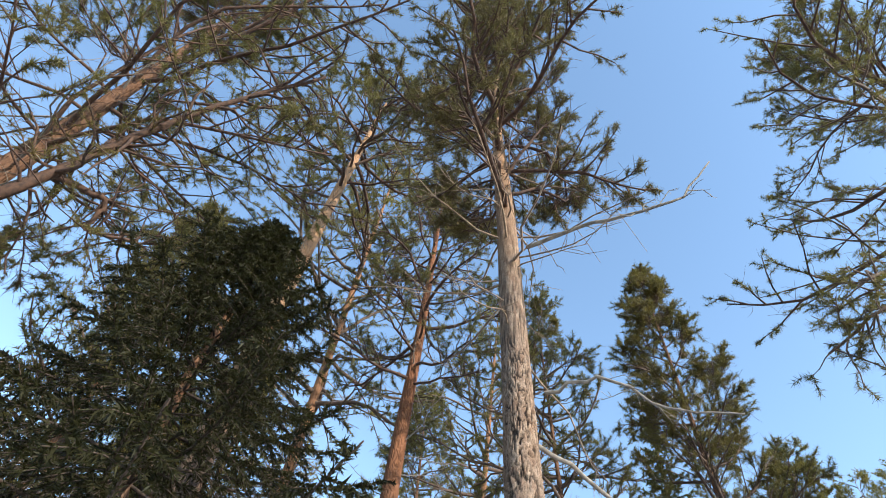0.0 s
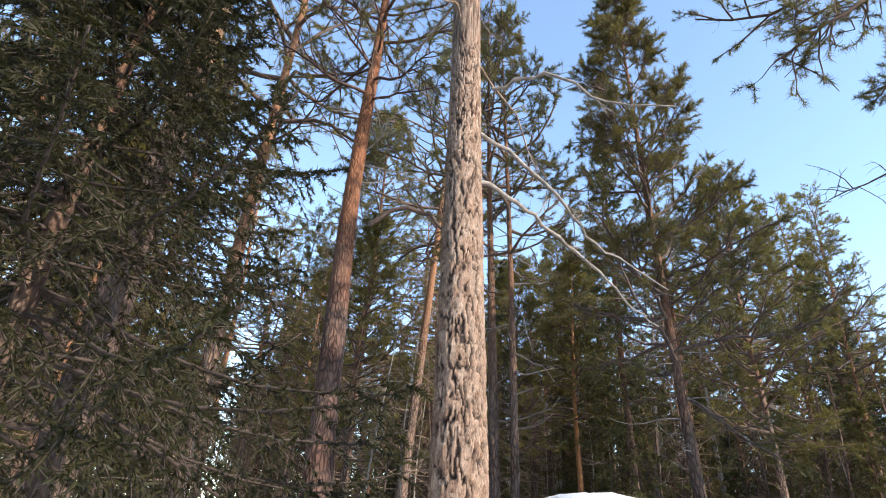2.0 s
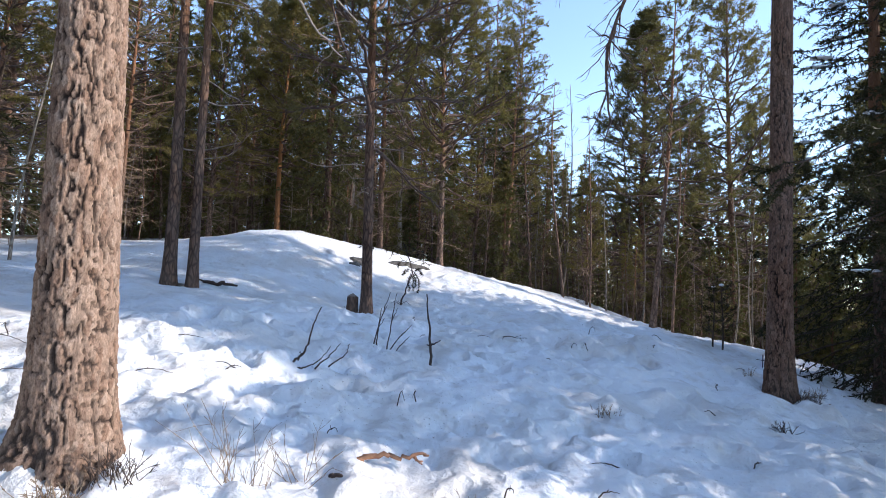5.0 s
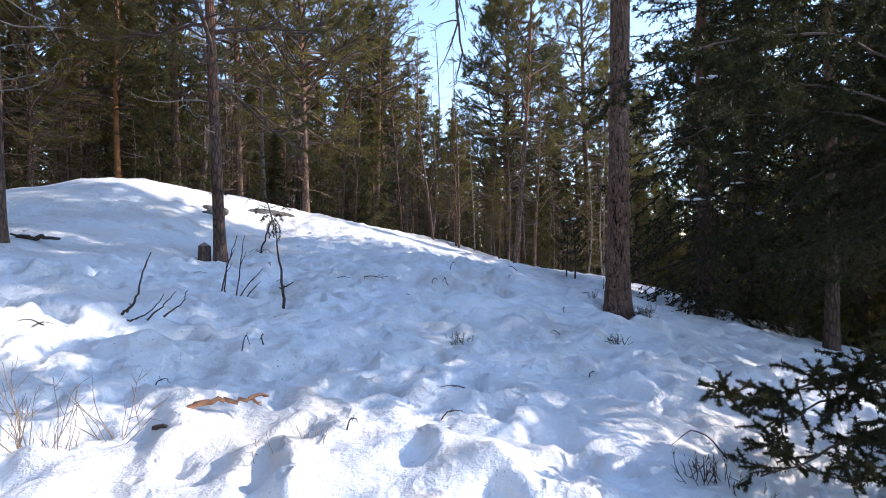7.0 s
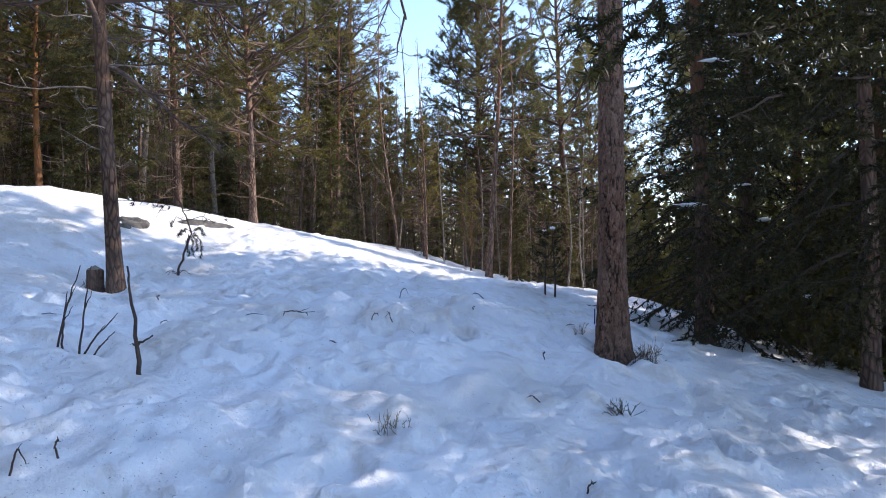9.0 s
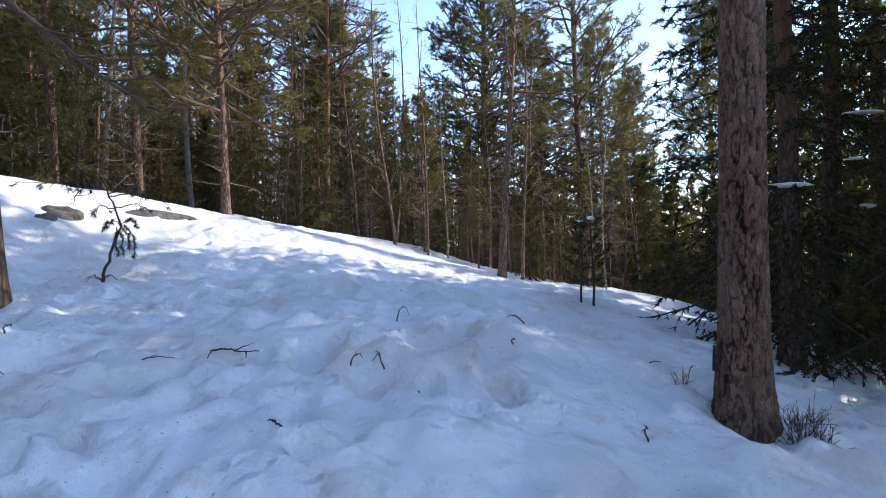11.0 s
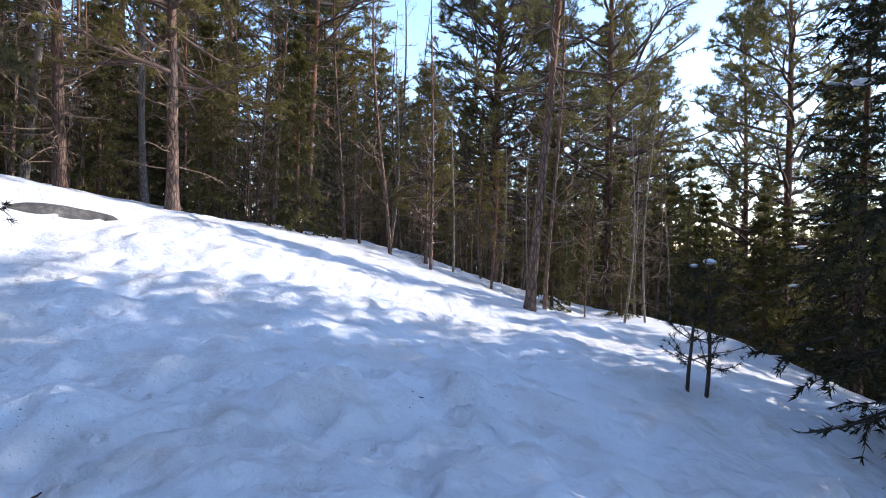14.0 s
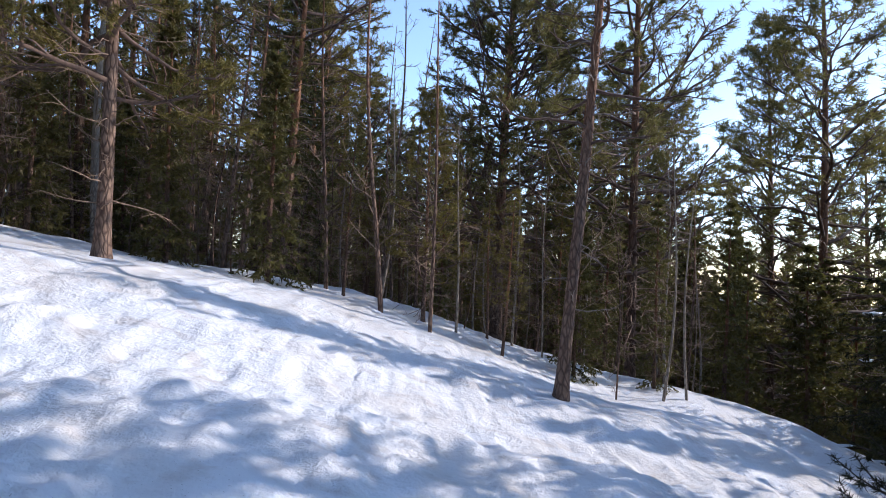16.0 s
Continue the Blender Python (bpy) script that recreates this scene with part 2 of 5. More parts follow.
# ---- mesh building ----
class Geo:
    """Collects vertices, quads and triangles of one mesh."""

    def __init__(self):
        self.v, self.q, self.t, self.n = [], [], [], 0

    def add(self, v, q=None, t=None):
        if q is not None and len(q):
            self.q.append(np.asarray(q, np.int32) + self.n)
        if t is not None and len(t):
            self.t.append(np.asarray(t, np.int32) + self.n)
        self.v.append(np.asarray(v, np.float32))
        self.n += len(v)

    def tube(self, pts, radii, sides=5, cap=True):
        pts, radii = np.asarray(pts, float), np.asarray(radii, float)
        n = len(pts)
        tan = np.gradient(pts, axis=0)
        tan /= np.linalg.norm(tan, axis=1)[:, None] + 1e-9
        ref = np.array([0.0, 0, 1]) if abs(tan[0][2]) < 0.8 else np.array([1.0, 0, 0])
        a = np.cross(tan, ref)
        a /= np.linalg.norm(a, axis=1)[:, None] + 1e-9
        b = np.cross(tan, a)
        ang = np.arange(sides) * 2 * math.pi / sides
        ring = a[:, None] * np.cos(ang)[None, :, None] + b[:, None] * np.sin(ang)[None, :, None]
        v = (pts[:, None] + ring * radii[:, None, None]).reshape(-1, 3)
        i, j = np.arange(n - 1)[:, None] * sides, np.arange(sides)[None]
        k = (j + 1) % sides
        q = np.stack([i + j, i + k, i + sides + k, i + sides + j], -1).reshape(-1, 4)
        t = None
        if cap:
            v = np.vstack([v, pts[-1] + tan[-1] * radii[-1] * 0.6])
            e = (n - 1) * sides
            t = np.stack([e + np.arange(sides), e + (np.arange(sides) + 1) % sides, np.full(sides, n * sides)], -1)
        self.add(v, q, t)

    def mesh(self, name, mat, smooth=True):
        v = np.concatenate(self.v) if self.v else np.zeros((0, 3), np.float32)
        q = np.concatenate(self.q) if self.q else np.zeros((0, 4), np.int32)
        t = np.concatenate(self.t) if self.t else np.zeros((0, 3), np.int32)
        me = bpy.data.meshes.new(name)
        me.vertices.add(len(v))
        me.vertices.foreach_set("co", v.astype(np.float32).ravel())
        me.loops.add(len(q) * 4 + len(t) * 3)
        me.loops.foreach_set("vertex_index", np.concatenate([q.ravel(), t.ravel()]).astype(np.int32))
        me.polygons.add(len(q) + len(t))
        starts = np.concatenate([np.arange(len(q)) * 4, len(q) * 4 + np.arange(len(t)) * 3]).astype(np.int32)
        me.polygons.foreach_set("loop_start", starts)
        me.polygons.foreach_set("use_smooth", np.full(len(q) + len(t), smooth))
        me.update(calc_edges=True)
        me.materials.append(mat)
        return me


def part(name, geo, mat, parent=None, label="", smooth=True):
    me = geo if isinstance(geo, bpy.types.Mesh) else geo.mesh(name, mat, smooth)
    ob = new(name, me)
    if parent:
        ob.parent = parent
    if label:
        ob["label"] = label
    return ob


def unit(v):
    return v / (np.linalg.norm(v, axis=-1, keepdims=True) + 1e-9)


def needles(rng, pos, direction, count, length, width, spread):
    """Thin needle blades standing out round each given place of a twig."""
    n = len(pos)
    p = np.repeat(pos, count, 0)
    d = np.repeat(direction, count, 0)
    r = unit(rng.normal(size=(n * count, 3)))
    way = unit(d * (1 - spread) + r * spread)
    side = unit(np.cross(way, unit(rng.normal(size=(n * count, 3)))))
    ln = length * rng.uniform(0.6, 1.15, (n * count, 1))
    base = p - d * rng.uniform(0, 0.6, (n * count, 1)) * length
    w = side * width * rng.uniform(0.7, 1.3, (n * count, 1)) * 0.5
    v = np.stack([base - w, base + w, base + way * ln], 1).reshape(-1, 3)
    g = Geo()
    g.add(v, None, np.arange(len(v)).reshape(-1, 3))
    return g


def bend(rng, start, way, length, n, lift=0.0, wiggle=0.15, droop=0.0):
    """A crooked line of n points: lift bends it up towards its end, droop down."""
    pts, d, p = [np.array(start, float)], np.array(way, float), np.array(start, float)
    step = length / (n - 1)
    for i in range(n - 1):
        d = d + rng.normal(size=3) * wiggle + np.array([0, 0, lift * (i / n) - droop * (1 - i / n)])
        d /= np.linalg.norm(d)
        p = p + d * step
        pts.append(p)
    return np.array(pts)


def along(pts, u):
    x = u * (len(pts) - 1)
    i = min(int(x), len(pts) - 2)
    return pts[i] + (pts[i + 1] - pts[i]) * (x - i), unit(pts[i + 1] - pts[i])


def heading(az, el):
    return np.array([math.sin(az) * math.cos(el), math.cos(az) * math.cos(el), math.sin(el)])


# ---- ground ----
def soft_clamp(v, lo, hi, w=3.0):
    v = np.asarray(v, float)
    v = np.where(v > hi - w, hi - w + w * np.tanh((v - hi + w) / w), v)
    return np.where(v < lo + w, lo + w + w * np.tanh((v - lo - w) / w), v)


def hill(x, y, cx, cy, sx, sy=None):
    return np.exp(-((x - cx) ** 2 / (2 * sx * sx) + (y - cy) ** 2 / (2 * (sy or sx) ** 2)))


def ground_base(x, y):
    """The hillside: it climbs ahead and to the left, with a round knoll, and drops away behind its crest and to the right."""
    x, y = np.asarray(x, float), np.asarray(y, float)
    a, b = soft_clamp(x, -10.5, 12), soft_clamp(y, -5, 24)
    z = -0.0232 - 0.1042 * a + 0.1256 * b - 0.0022 * a * a - 0.0069 * a * b - 0.0024 * b * b
    z = z + 0.88 * hill(x, y, -8.4, 14.2, 1.6, 1.9) - 0.38 * hill(x, y, -4.4, 10.8, 1.5) + 0.25 * hill(x, y, -7.5, 4.2, 1.6)
    z = z + 0.2 * hill(x, y, 2.0, 8.3, 1.2) + 0.17 * hill(x, y, -0.4, 9.2, 1.5) + 0.16 * hill(x, y, 2.4, 13.2, 1.4) - 0.12 * hill(x, y, -1.4, 3.7, 1.0)
    fall = 1 / (1 + np.exp(-(x + 9) / 2.0)) * 0.85 + 0.15
    z = z - fall * 4.5 * (1 - np.exp(-np.maximum(y - 23.0, 0) ** 1.3 / 40.0))
    z = z - 9.0 * (1 - np.exp(-np.maximum(x - 9.0, 0) ** 1.2 / 30.0)) + 0.42 * hill(x, y, 4.8, 19.0, 2.2, 2.6)
    # swells and dips along the crest
    z = z - 0.55 * hill(x, y, -9.0, 25.0, 3.0) - 0.8 * hill(x, y, -9.0, 28.0, 3.0) - 0.31 * hill(x, y, -9.0, 16.0, 1.3) + 0.14 * hill(x, y, -3.0, 19.0, 2.0) + 0.23 * hill(x, y, -4.5, 17.5, 1.3)
    z = z + 0.19 * hill(x, y, -1.5, 23.5, 1.3) - 0.39 * hill(x, y, 3.0, 20.5, 1.3) - 0.11 * hill(x, y, 4.5, 16.0, 1.3) + 0.17 * hill(x, y, 6.0, 22.0, 1.3) - 0.47 * hill(x, y, 6.0, 19.0, 1.3)
    return z + 0.39 * hill(x, y, 7.5, 20.5, 1.3) - 0.12 * hill(x, y, 2.3, 7.0, 1.2)


_lat = np.random.RandomState(7).uniform(-1, 1, (64, 64))


def value_noise(x, y, cell):
    u, v = np.asarray(x) / cell, np.asarray(y) / cell
    i, j = np.floor(u).astype(int), np.floor(v).astype(int)
    f, g = u - i, v - j
    f, g = f * f * (3 - 2 * f), g * g * (3 - 2 * g)
    L = lambda a, b: _lat[a % 64, b % 64]
    return (L(i, j) * (1 - f) + L(i + 1, j) * f) * (1 - g) + (L(i, j + 1) * (1 - f) + L(i + 1, j + 1) * f) * g


_pr = np.random.RandomState(21)
PITS = [(_pr.uniform(-5, 4.5), _pr.uniform(0.5, 17), _pr.uniform(0.06, 0.19), _pr.uniform(0.025, 0.1)) for _ in range(820)]
BUMPS = [(_pr.uniform(-6, 5), _pr.uniform(0, 18), _pr.uniform(0.18, 0.55), _pr.uniform(0.03, 0.1)) for _ in range(130)]
BUMPS += [(_pr.uniform(-5, 4.5), _pr.uniform(1, 17), _pr.uniform(0.08, 0.24), _pr.uniform(0.02, 0.075)) for _ in range(900)]

# deep worn hollows and lumps on the open slope
PITS += [(-0.85, 8.35, 0.2, 0.1), (-0.06, 8.25, 0.2, 0.11), (0.21, 8.55, 0.13, 0.1), (0.41, 8.1, 0.13, 0.11), (1.46, 9.32, 0.12, 0.07), (-1.43, 8.95, 0.1, 0.06), (0.9, 9.05, 0.07, 0.05),
         (-0.35, 7.7, 0.22, 0.12), (0.45, 7.75, 0.15, 0.11), (-0.75, 7.35, 0.12, 0.09), (-1.1, 10.8, 0.17, 0.12)]
BUMPS += [(-1.12, 11.2, 0.32, 0.17), (-0.35, 8.05, 0.35, 0.06), (-1.5, 8.6, 0.5, 0.06), (0.6, 8.4, 0.4, 0.05)]


def ground_relief(x, y):
    r = 0.10 * value_noise(x, y, 2.3) + 0.045 * value_noise(x + 31, y + 7, 0.95) + 0.03 * value_noise(x + 5, y + 17, 0.42) * (1 - 0.45 * np.clip((y - 9) / 3, 0, 1))
    lump = np.abs(value_noise(x + 13, y + 22, 0.3)) * value_noise(x + 1, y + 9, 1.4)
    return r + 0.026 * value_noise(x + 3, y + 2, 0.17) + 0.01 * value_noise(x + 8, y + 12, 0.09) + 0.05 * lump


GRID = {}


def ground_z(x, y):
    """Height of the snow at a place."""
    xs, ys, Z = GRID["x"], GRID["y"], GRID["z"]
    j = int(np.clip(np.searchsorted(xs, x) - 1, 0, len(xs) - 2))
    i = int(np.clip(np.searchsorted(ys, y) - 1, 0, len(ys) - 2))
    f, g = (x - xs[j]) / (xs[j + 1] - xs[j]), (y - ys[i]) / (ys[i + 1] - ys[i])
    return float((Z[i, j] * (1 - f) + Z[i, j + 1] * f) * (1 - g) + (Z[i + 1, j] * (1 - f) + Z[i + 1, j + 1] * f) * g)


def spaced(lo, hi, step, far, growth):
    mid = list(np.arange(lo, hi, step))
    out, s, v = [], step, hi
    while v < far:
        out.append(v)
        s *= growth
        v += s
    low, s, v = [], step * growth, lo - step
    while v > -far:
        low.append(v)
        s *= growth
        v -= s
    return np.array(low[::-1] + mid + out)


def make_ground():
    xs, ys = spaced(-4.6, 3.6, 0.042, 600, 1.1), spaced(2.4, 14.0, 0.045, 600, 1.085)
    X, Y = np.meshgrid(xs, ys)
    Z = ground_base(X, Y) + ground_relief(X, Y)
    WX = X + 0.07 * value_noise(X + 9, Y, 0.16) + 0.05 * value_noise(X, Y + 40, 0.4)
    WY = Y + 0.07 * value_noise(X + 60, Y, 0.16) + 0.05 * value_noise(X + 20, Y + 40, 0.4)
    for cx, cy, s, d in PITS:
        d *= 1 - 0.6 * min(1.0, max(0.0, (cy - 10.5) / 2))
        i = slice(*np.searchsorted(ys, (cy - 4 * s, cy + 4 * s)))
        j = slice(*np.searchsorted(xs, (cx - 4 * s, cx + 4 * s)))
        dx, dy = WX[i, j] - cx, WY[i, j] - cy
        rr = (dx * dx * (0.6 + d * 9) + dy * dy) / (s * s)
        Z[i, j] += -d * np.exp(-rr * rr * 0.6) + d * 0.3 * np.exp(-((np.sqrt(rr) - 1.5) ** 2) * 4)
    for cx, cy, s, d in BUMPS:
        d *= 1 - 0.5 * min(1.0, max(0.0, (cy - 11.5) / 2)) * (s < 0.3)
        i = slice(*np.searchsorted(ys, (cy - 4 * s, cy + 4 * s)))
        j = slice(*np.searchsorted(xs, (cx - 4 * s, cx + 4 * s)))
        Z[i, j] += d * np.exp(-((WX[i, j] - cx) ** 2 / (s * s) + (WY[i, j] - cy) ** 2 / (s * s * 0.5)))
    # the step of snow over the rock ledge
    along_it, behind = 0.87 * (X + 5.75) + 0.48 * (Y - 15.25), -0.48 * (X + 5.75) + 0.87 * (Y - 15.25)
    Z += 0.27 * np.exp(-(along_it / 0.95) ** 4) / (1 + np.exp(-(behind + 0.1) / 0.035)) * np.exp(-np.maximum(behind, 0) / 1.3)
    for cx, cy, r, d in WELLS:
        Z += -d * np.exp(-((X - cx) ** 2 + (Y - cy) ** 2) / (r * r))
    GRID.update(x=xs, y=ys, z=Z)
    g = Geo()
    nx = len(xs)
    i, j = np.arange(len(ys) - 1)[:, None] * nx, np.arange(nx - 1)[None]
    q = np.stack([i + j, i + j + 1, i + nx + j + 1, i + nx + j], -1).reshape(-1, 4)
    g.add(np.stack([X, Y, Z], -1).reshape(-1, 3), q)
    me = g.mesh("ground", SNOW)
    at = me.attributes.new("litter", "FLOAT", "POINT")
    woods = np.clip((np.maximum.reduce([Y - 23.5 - 0.2 * np.maximum(X - 2, 0), -12.5 - X, X - 10 - 0 * Y, -6 - Y])) / 5, 0, 1) * 0.62
    for cx, cy, r, d in WELLS:
        woods = np.maximum(woods, 0.62 * np.exp(-((X - cx) ** 2 + (Y - cy) ** 2) / (r * 0.85) ** 2))
    at.data.foreach_set("value", woods.astype(np.float32).ravel())
    return tagged(new("ground", me), "hillside of old bumpy snow with litter under trees", "ground", kind="structure")


# melted hollows round the stems: x, y, radius, depth
WELLS = [(-3.27, 2.57, 0.5, -0.07), (2.07, 7.92, 0.36, 0.1), (-7.5, 4.35, 0.5, 0.08), (-4.49, 9.98, 0.25, 0.05), (-6.9, 7.6, 0.4, 0.05)]
ground = make_ground()


# ---- trees ----
def stem_line(rng, height, lean, sweep, n):
    """Centre line of a stem: lean is the sideways shift of its top, sweep a gentle curve."""
    u = np.linspace(0, 1, n)
    ph = rng.uniform(0, 6.28, 2)
    x = lean[0] * u + sweep * (np.sin(u * 5 + ph[0]) - math.sin(ph[0]))
    y = lean[1] * u + sweep * (np.sin(u * 4 + ph[1]) - math.sin(ph[1]))
    return np.stack([x, y, u * height], -1)


def stem_radius(z, height, r, flare):
    u = np.clip(z / height, 0, 1)
    return r * (1 - u) ** 0.75 * 0.96 + r * 0.04 + flare * np.exp(-np.maximum(z, 0) / 0.28)


def plated_stem(rng, line, height, r, flare, fine_to, bark):
    """A stem whose lower bark is broken into thick plates with deep cracks between them."""
    sides = 136
    z = np.concatenate([np.arange(-0.35, fine_to, 0.0145), np.arange(fine_to, height, 0.14), [height]])
    cx, cy = np.interp(z, line[:, 2], line[:, 0]), np.interp(z, line[:, 2], line[:, 1])
    th = np.arange(sides) * 2 * math.pi / sides
    arc, up = th[None] * 0.2 + 0 * z[:, None], z[:, None] + 0 * th[None]
    sway = 0.014 * value_noise(arc + 3, up, 0.2) + 0.008 * value_noise(arc, up + 5, 0.05)
    n1 = value_noise((arc + sway) / 0.033 + 11, up / 0.17 + 5, 1.0) + 0.3 * value_noise((arc + sway) / 0.016, up / 0.05 + 30, 1.0)
    n2 = value_noise(arc / 0.06 + 40, (up + 0.4 * sway) / 0.07 + 9, 1.0) + 0.3 * value_noise(arc / 0.02, up / 0.02 + 3, 1.0)
    best = 0.5 + 0.5 * value_noise(arc / 0.06 + 7, up / 0.1 + 21, 1.0)
    flake = value_noise(arc / 0.022 + 17, up / 0.035 + 2, 1.0)
    furrow = np.clip((np.abs(n1) - 0.1) / 0.07, 0, 1)
    plate = furrow * (0.35 + 0.65 * np.clip((np.abs(n2) - 0.05) / 0.06, 0, 1))
    th2 = th[None] + 0 * z[:, None]
    fade = np.clip(1 - (z - fine_to * 0.75) / (fine_to * 0.5), 0.12, 1)[:, None]
    rad = stem_radius(z, height, r, 0)[:, None]
    lobes = 1 + 0.35 * np.cos(th2 * 3 + 1.1) + 0.2 * np.cos(th2 * 5 + 0.4)
    rad = rad + flare * np.exp(-np.maximum(z, -0.1) / 0.22)[:, None] * lobes + r * 0.22 * np.exp(-np.maximum(z, 0) / 1.3)[:, None] + 0.012 * np.sin(th2 * 2 + z[:, None] * 0.7)
    rough = rng.normal(size=plate.shape) * 0.0016
    rad = rad + fade * (0.02 * plate - 0.014 + 0.007 * (best - 0.5) * plate + 0.0045 * np.round(flake * 3) / 3 * plate + rough)
    v = np.stack([cx[:, None] + rad * np.sin(th2), cy[:, None] + rad * np.cos(th2), z[:, None] + 0 * th2], -1).reshape(-1, 3)
    g = Geo()
    n = len(z)
    i, j = np.arange(n - 1)[:, None] * sides, np.arange(sides)[None]
    k = (j + 1) % sides
    g.add(v, np.stack([i + k, i + j, i + sides + j, i + sides + k], -1).reshape(-1, 4))
    me = g.mesh("trunk", bark)
    # plate relief kept for the colour, which darkens in the cracks
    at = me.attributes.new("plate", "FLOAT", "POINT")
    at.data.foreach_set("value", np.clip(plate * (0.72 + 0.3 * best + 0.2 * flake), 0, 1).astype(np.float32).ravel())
    return me


def pine(name, label, height, r, crown, spread, limbs=34, seed=1, lean=(0, 0), sweep=0.06, bark=None, fine_to=0.0, flare=None, dead=14, dead_from=3.0,
         green=None, way=None, tuft=(5, 14, 0.085, 0.009), subs=6, twigs=4, split=False, side=None, shape="round", limb_mat=None, dead_len=1.3, group="", thin=1.0, dead_mat=None, flat=1.0, inner=0.3):
    """A Scots pine: bare lower stem with dead snags, crooked limbs, needles in tufts at the twig ends. tuft: tufts a twig, needles a tuft, length, width.
    flat below 1 lays the twigs in level sprays; inner is how far out on a limb its side branches begin."""
    level = np.array([1.0, 1.0, flat])
    rng = np.random.RandomState(seed)
    tree = new(name)
    tagged(tree, label, "tree", group)
    line = stem_line(rng, height, lean, sweep, 24)
    if way:
        w = np.array([(0, 0, 0), *way, (height, way[-1][1], way[-1][2])], float)
        for k in (1, 2):
            curve = np.interp(line[:, 2], w[:, 0], w[:, k])
            for _ in range(2):
                curve[1:-1] = (curve[:-2] + 2 * curve[1:-1] + curve[2:]) / 4
            line[:, k - 1] = curve
    flare = r * 0.45 if flare is None else flare
    if fine_to:
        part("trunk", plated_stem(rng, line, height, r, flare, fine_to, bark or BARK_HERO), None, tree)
    else:
        g = Geo()
        z = np.concatenate([[-0.4, 0, 0.12, 0.3, 0.6], np.linspace(1.2, height, 16)])
        p = np.stack([np.interp(z, line[:, 2], line[:, 0]), np.interp(z, line[:, 2], line[:, 1]), z], -1)
        g.tube(p, stem_radius(z, height, r, flare), 10)
        part("trunk", g, bark or BARK_PINE, tree)
    at = lambda zz: np.array([np.interp(zz, line[:, 2], line[:, 0]), np.interp(zz, line[:, 2], line[:, 1]), zz])
    tp, td = [], []
    joined = Geo()
    az = rng.uniform(0, 6.28)
    for i in range(limbs):
        u = (i + rng.uniform(0, 0.8)) / limbs
        z = crown + (height - crown) * u ** 0.9
        az += 2.4 + rng.normal() * 0.35
        if shape == "cone":
            ln, el = spread * (1 - u) ** 0.8 * rng.uniform(0.7, 1.1) + 0.25, radians(8 + 40 * u + rng.normal() * 8)
        else:
            ln, el = spread * (0.5 + 0.9 * math.sin(min(1, u * 1.25 + 0.12) * 3.0)) * rng.uniform(0.55, 1.1) * (1 - 0.55 * u) + 0.3, radians(2 + 38 * u + rng.normal() * 13)
        if side is not None:
            ln *= 0.65 + 0.6 * max(0, math.cos(az - side[0])) * side[1]
        pts = bend(rng, at(z), heading(az, el), ln, 8, lift=0.14, wiggle=0.18)
        g = Geo() if split else joined
        r0 = max(0.009, 0.021 * ln ** 0.8 * thin)
        g.tube(pts, r0 * np.linspace(1, 0.28, 8), 5)
        for s in range(subs):
            w = inner + (0.98 - inner) * (s + rng.uniform(0, 0.9)) / subs
            p, d = along(pts, min(w, 0.99))
            way = unit(d * 0.7 + unit(np.cross(d, [0, 0, 1])) * rng.choice([-1, 1]) * rng.uniform(0.5, 1.0) + rng.normal(size=3) * 0.28 * level + np.array([0, 0, 0.18 * flat]))
            sl = ln * (1.05 - w) * rng.uniform(0.35, 0.7) + 0.18
            sp = bend(rng, p, way, sl, 4, lift=0.15 * flat, wiggle=0.2 * (0.5 + 0.5 * flat))
            g.tube(sp, r0 * 0.42 * np.linspace(1, 0.4, 4), 3, False)
            for k in range(7 if split else 0):
                p3, d3 = along(sp if k < 3 else pts, rng.uniform(0.1, 0.98))
                g.tube(bend(rng, p3, unit(d3 * 0.6 + rng.normal(size=3) * 0.6), rng.uniform(0.15, 0.45), 3, wiggle=0.25), np.array([0.0045, 0.0032, 0.002]), 3, False)
            for k in range(twigs):
                c = 0.35 + 0.65 * (k + 1) / twigs
                p2, d2 = along(sp, min(c, 0.99))
                w2 = unit(d2 * 0.8 + rng.normal(size=3) * 0.5 * level + np.array([0, 0, 0.2 * flat]))
                tl = rng.uniform(0.14, 0.34)
                if tuft[0] >= 3:
                    g.tube(np.array([p2, p2 + w2 * tl]), np.array([0.006, 0.003]) * thin, 3, False)
                for m in range(tuft[0]):
                    tp.append(p2 + w2 * tl * (0.25 + 0.75 * (m + 0.5) / tuft[0]))
                    td.append(w2)
        if split:
            part("limb", g, limb_mat or LIMB_RED, tree)
    if not split:
        tagged(part("branchwork", joined, limb_mat or LIMB_WOOD, tree), kind="stuff")
    g = needles(rng, np.array(tp), np.array(td), tuft[1], tuft[2], tuft[3], 0.62)
    part("crown", g, green or PINE_NEEDLES, tree, smooth=False)
    if dead:
        joined = Geo()
        for i in range(dead):
            z = dead_from + (crown + (height - crown) * 0.35 - dead_from) * (i + rng.uniform(0, 1)) / dead
            a = rng.uniform(0, 6.28)
            ln = dead_len * rng.uniform(0.35, 1.25)
            pts = bend(rng, at(z), heading(a, radians(rng.uniform(-15, 15))), ln, 6, lift=0.12, wiggle=0.2)
            joined.tube(pts, 0.013 * ln ** 0.5 * np.linspace(1, 0.3, 6), 4)
            for s in range(5):
                p, d = along(pts, rng.uniform(0.3, 0.98))
                joined.tube(bend(rng, p, unit(d + rng.normal(size=3) * 0.8), ln * rng.uniform(0.15, 0.4), 3, wiggle=0.25), 0.005 * np.linspace(1, 0.5, 3), 3, False)
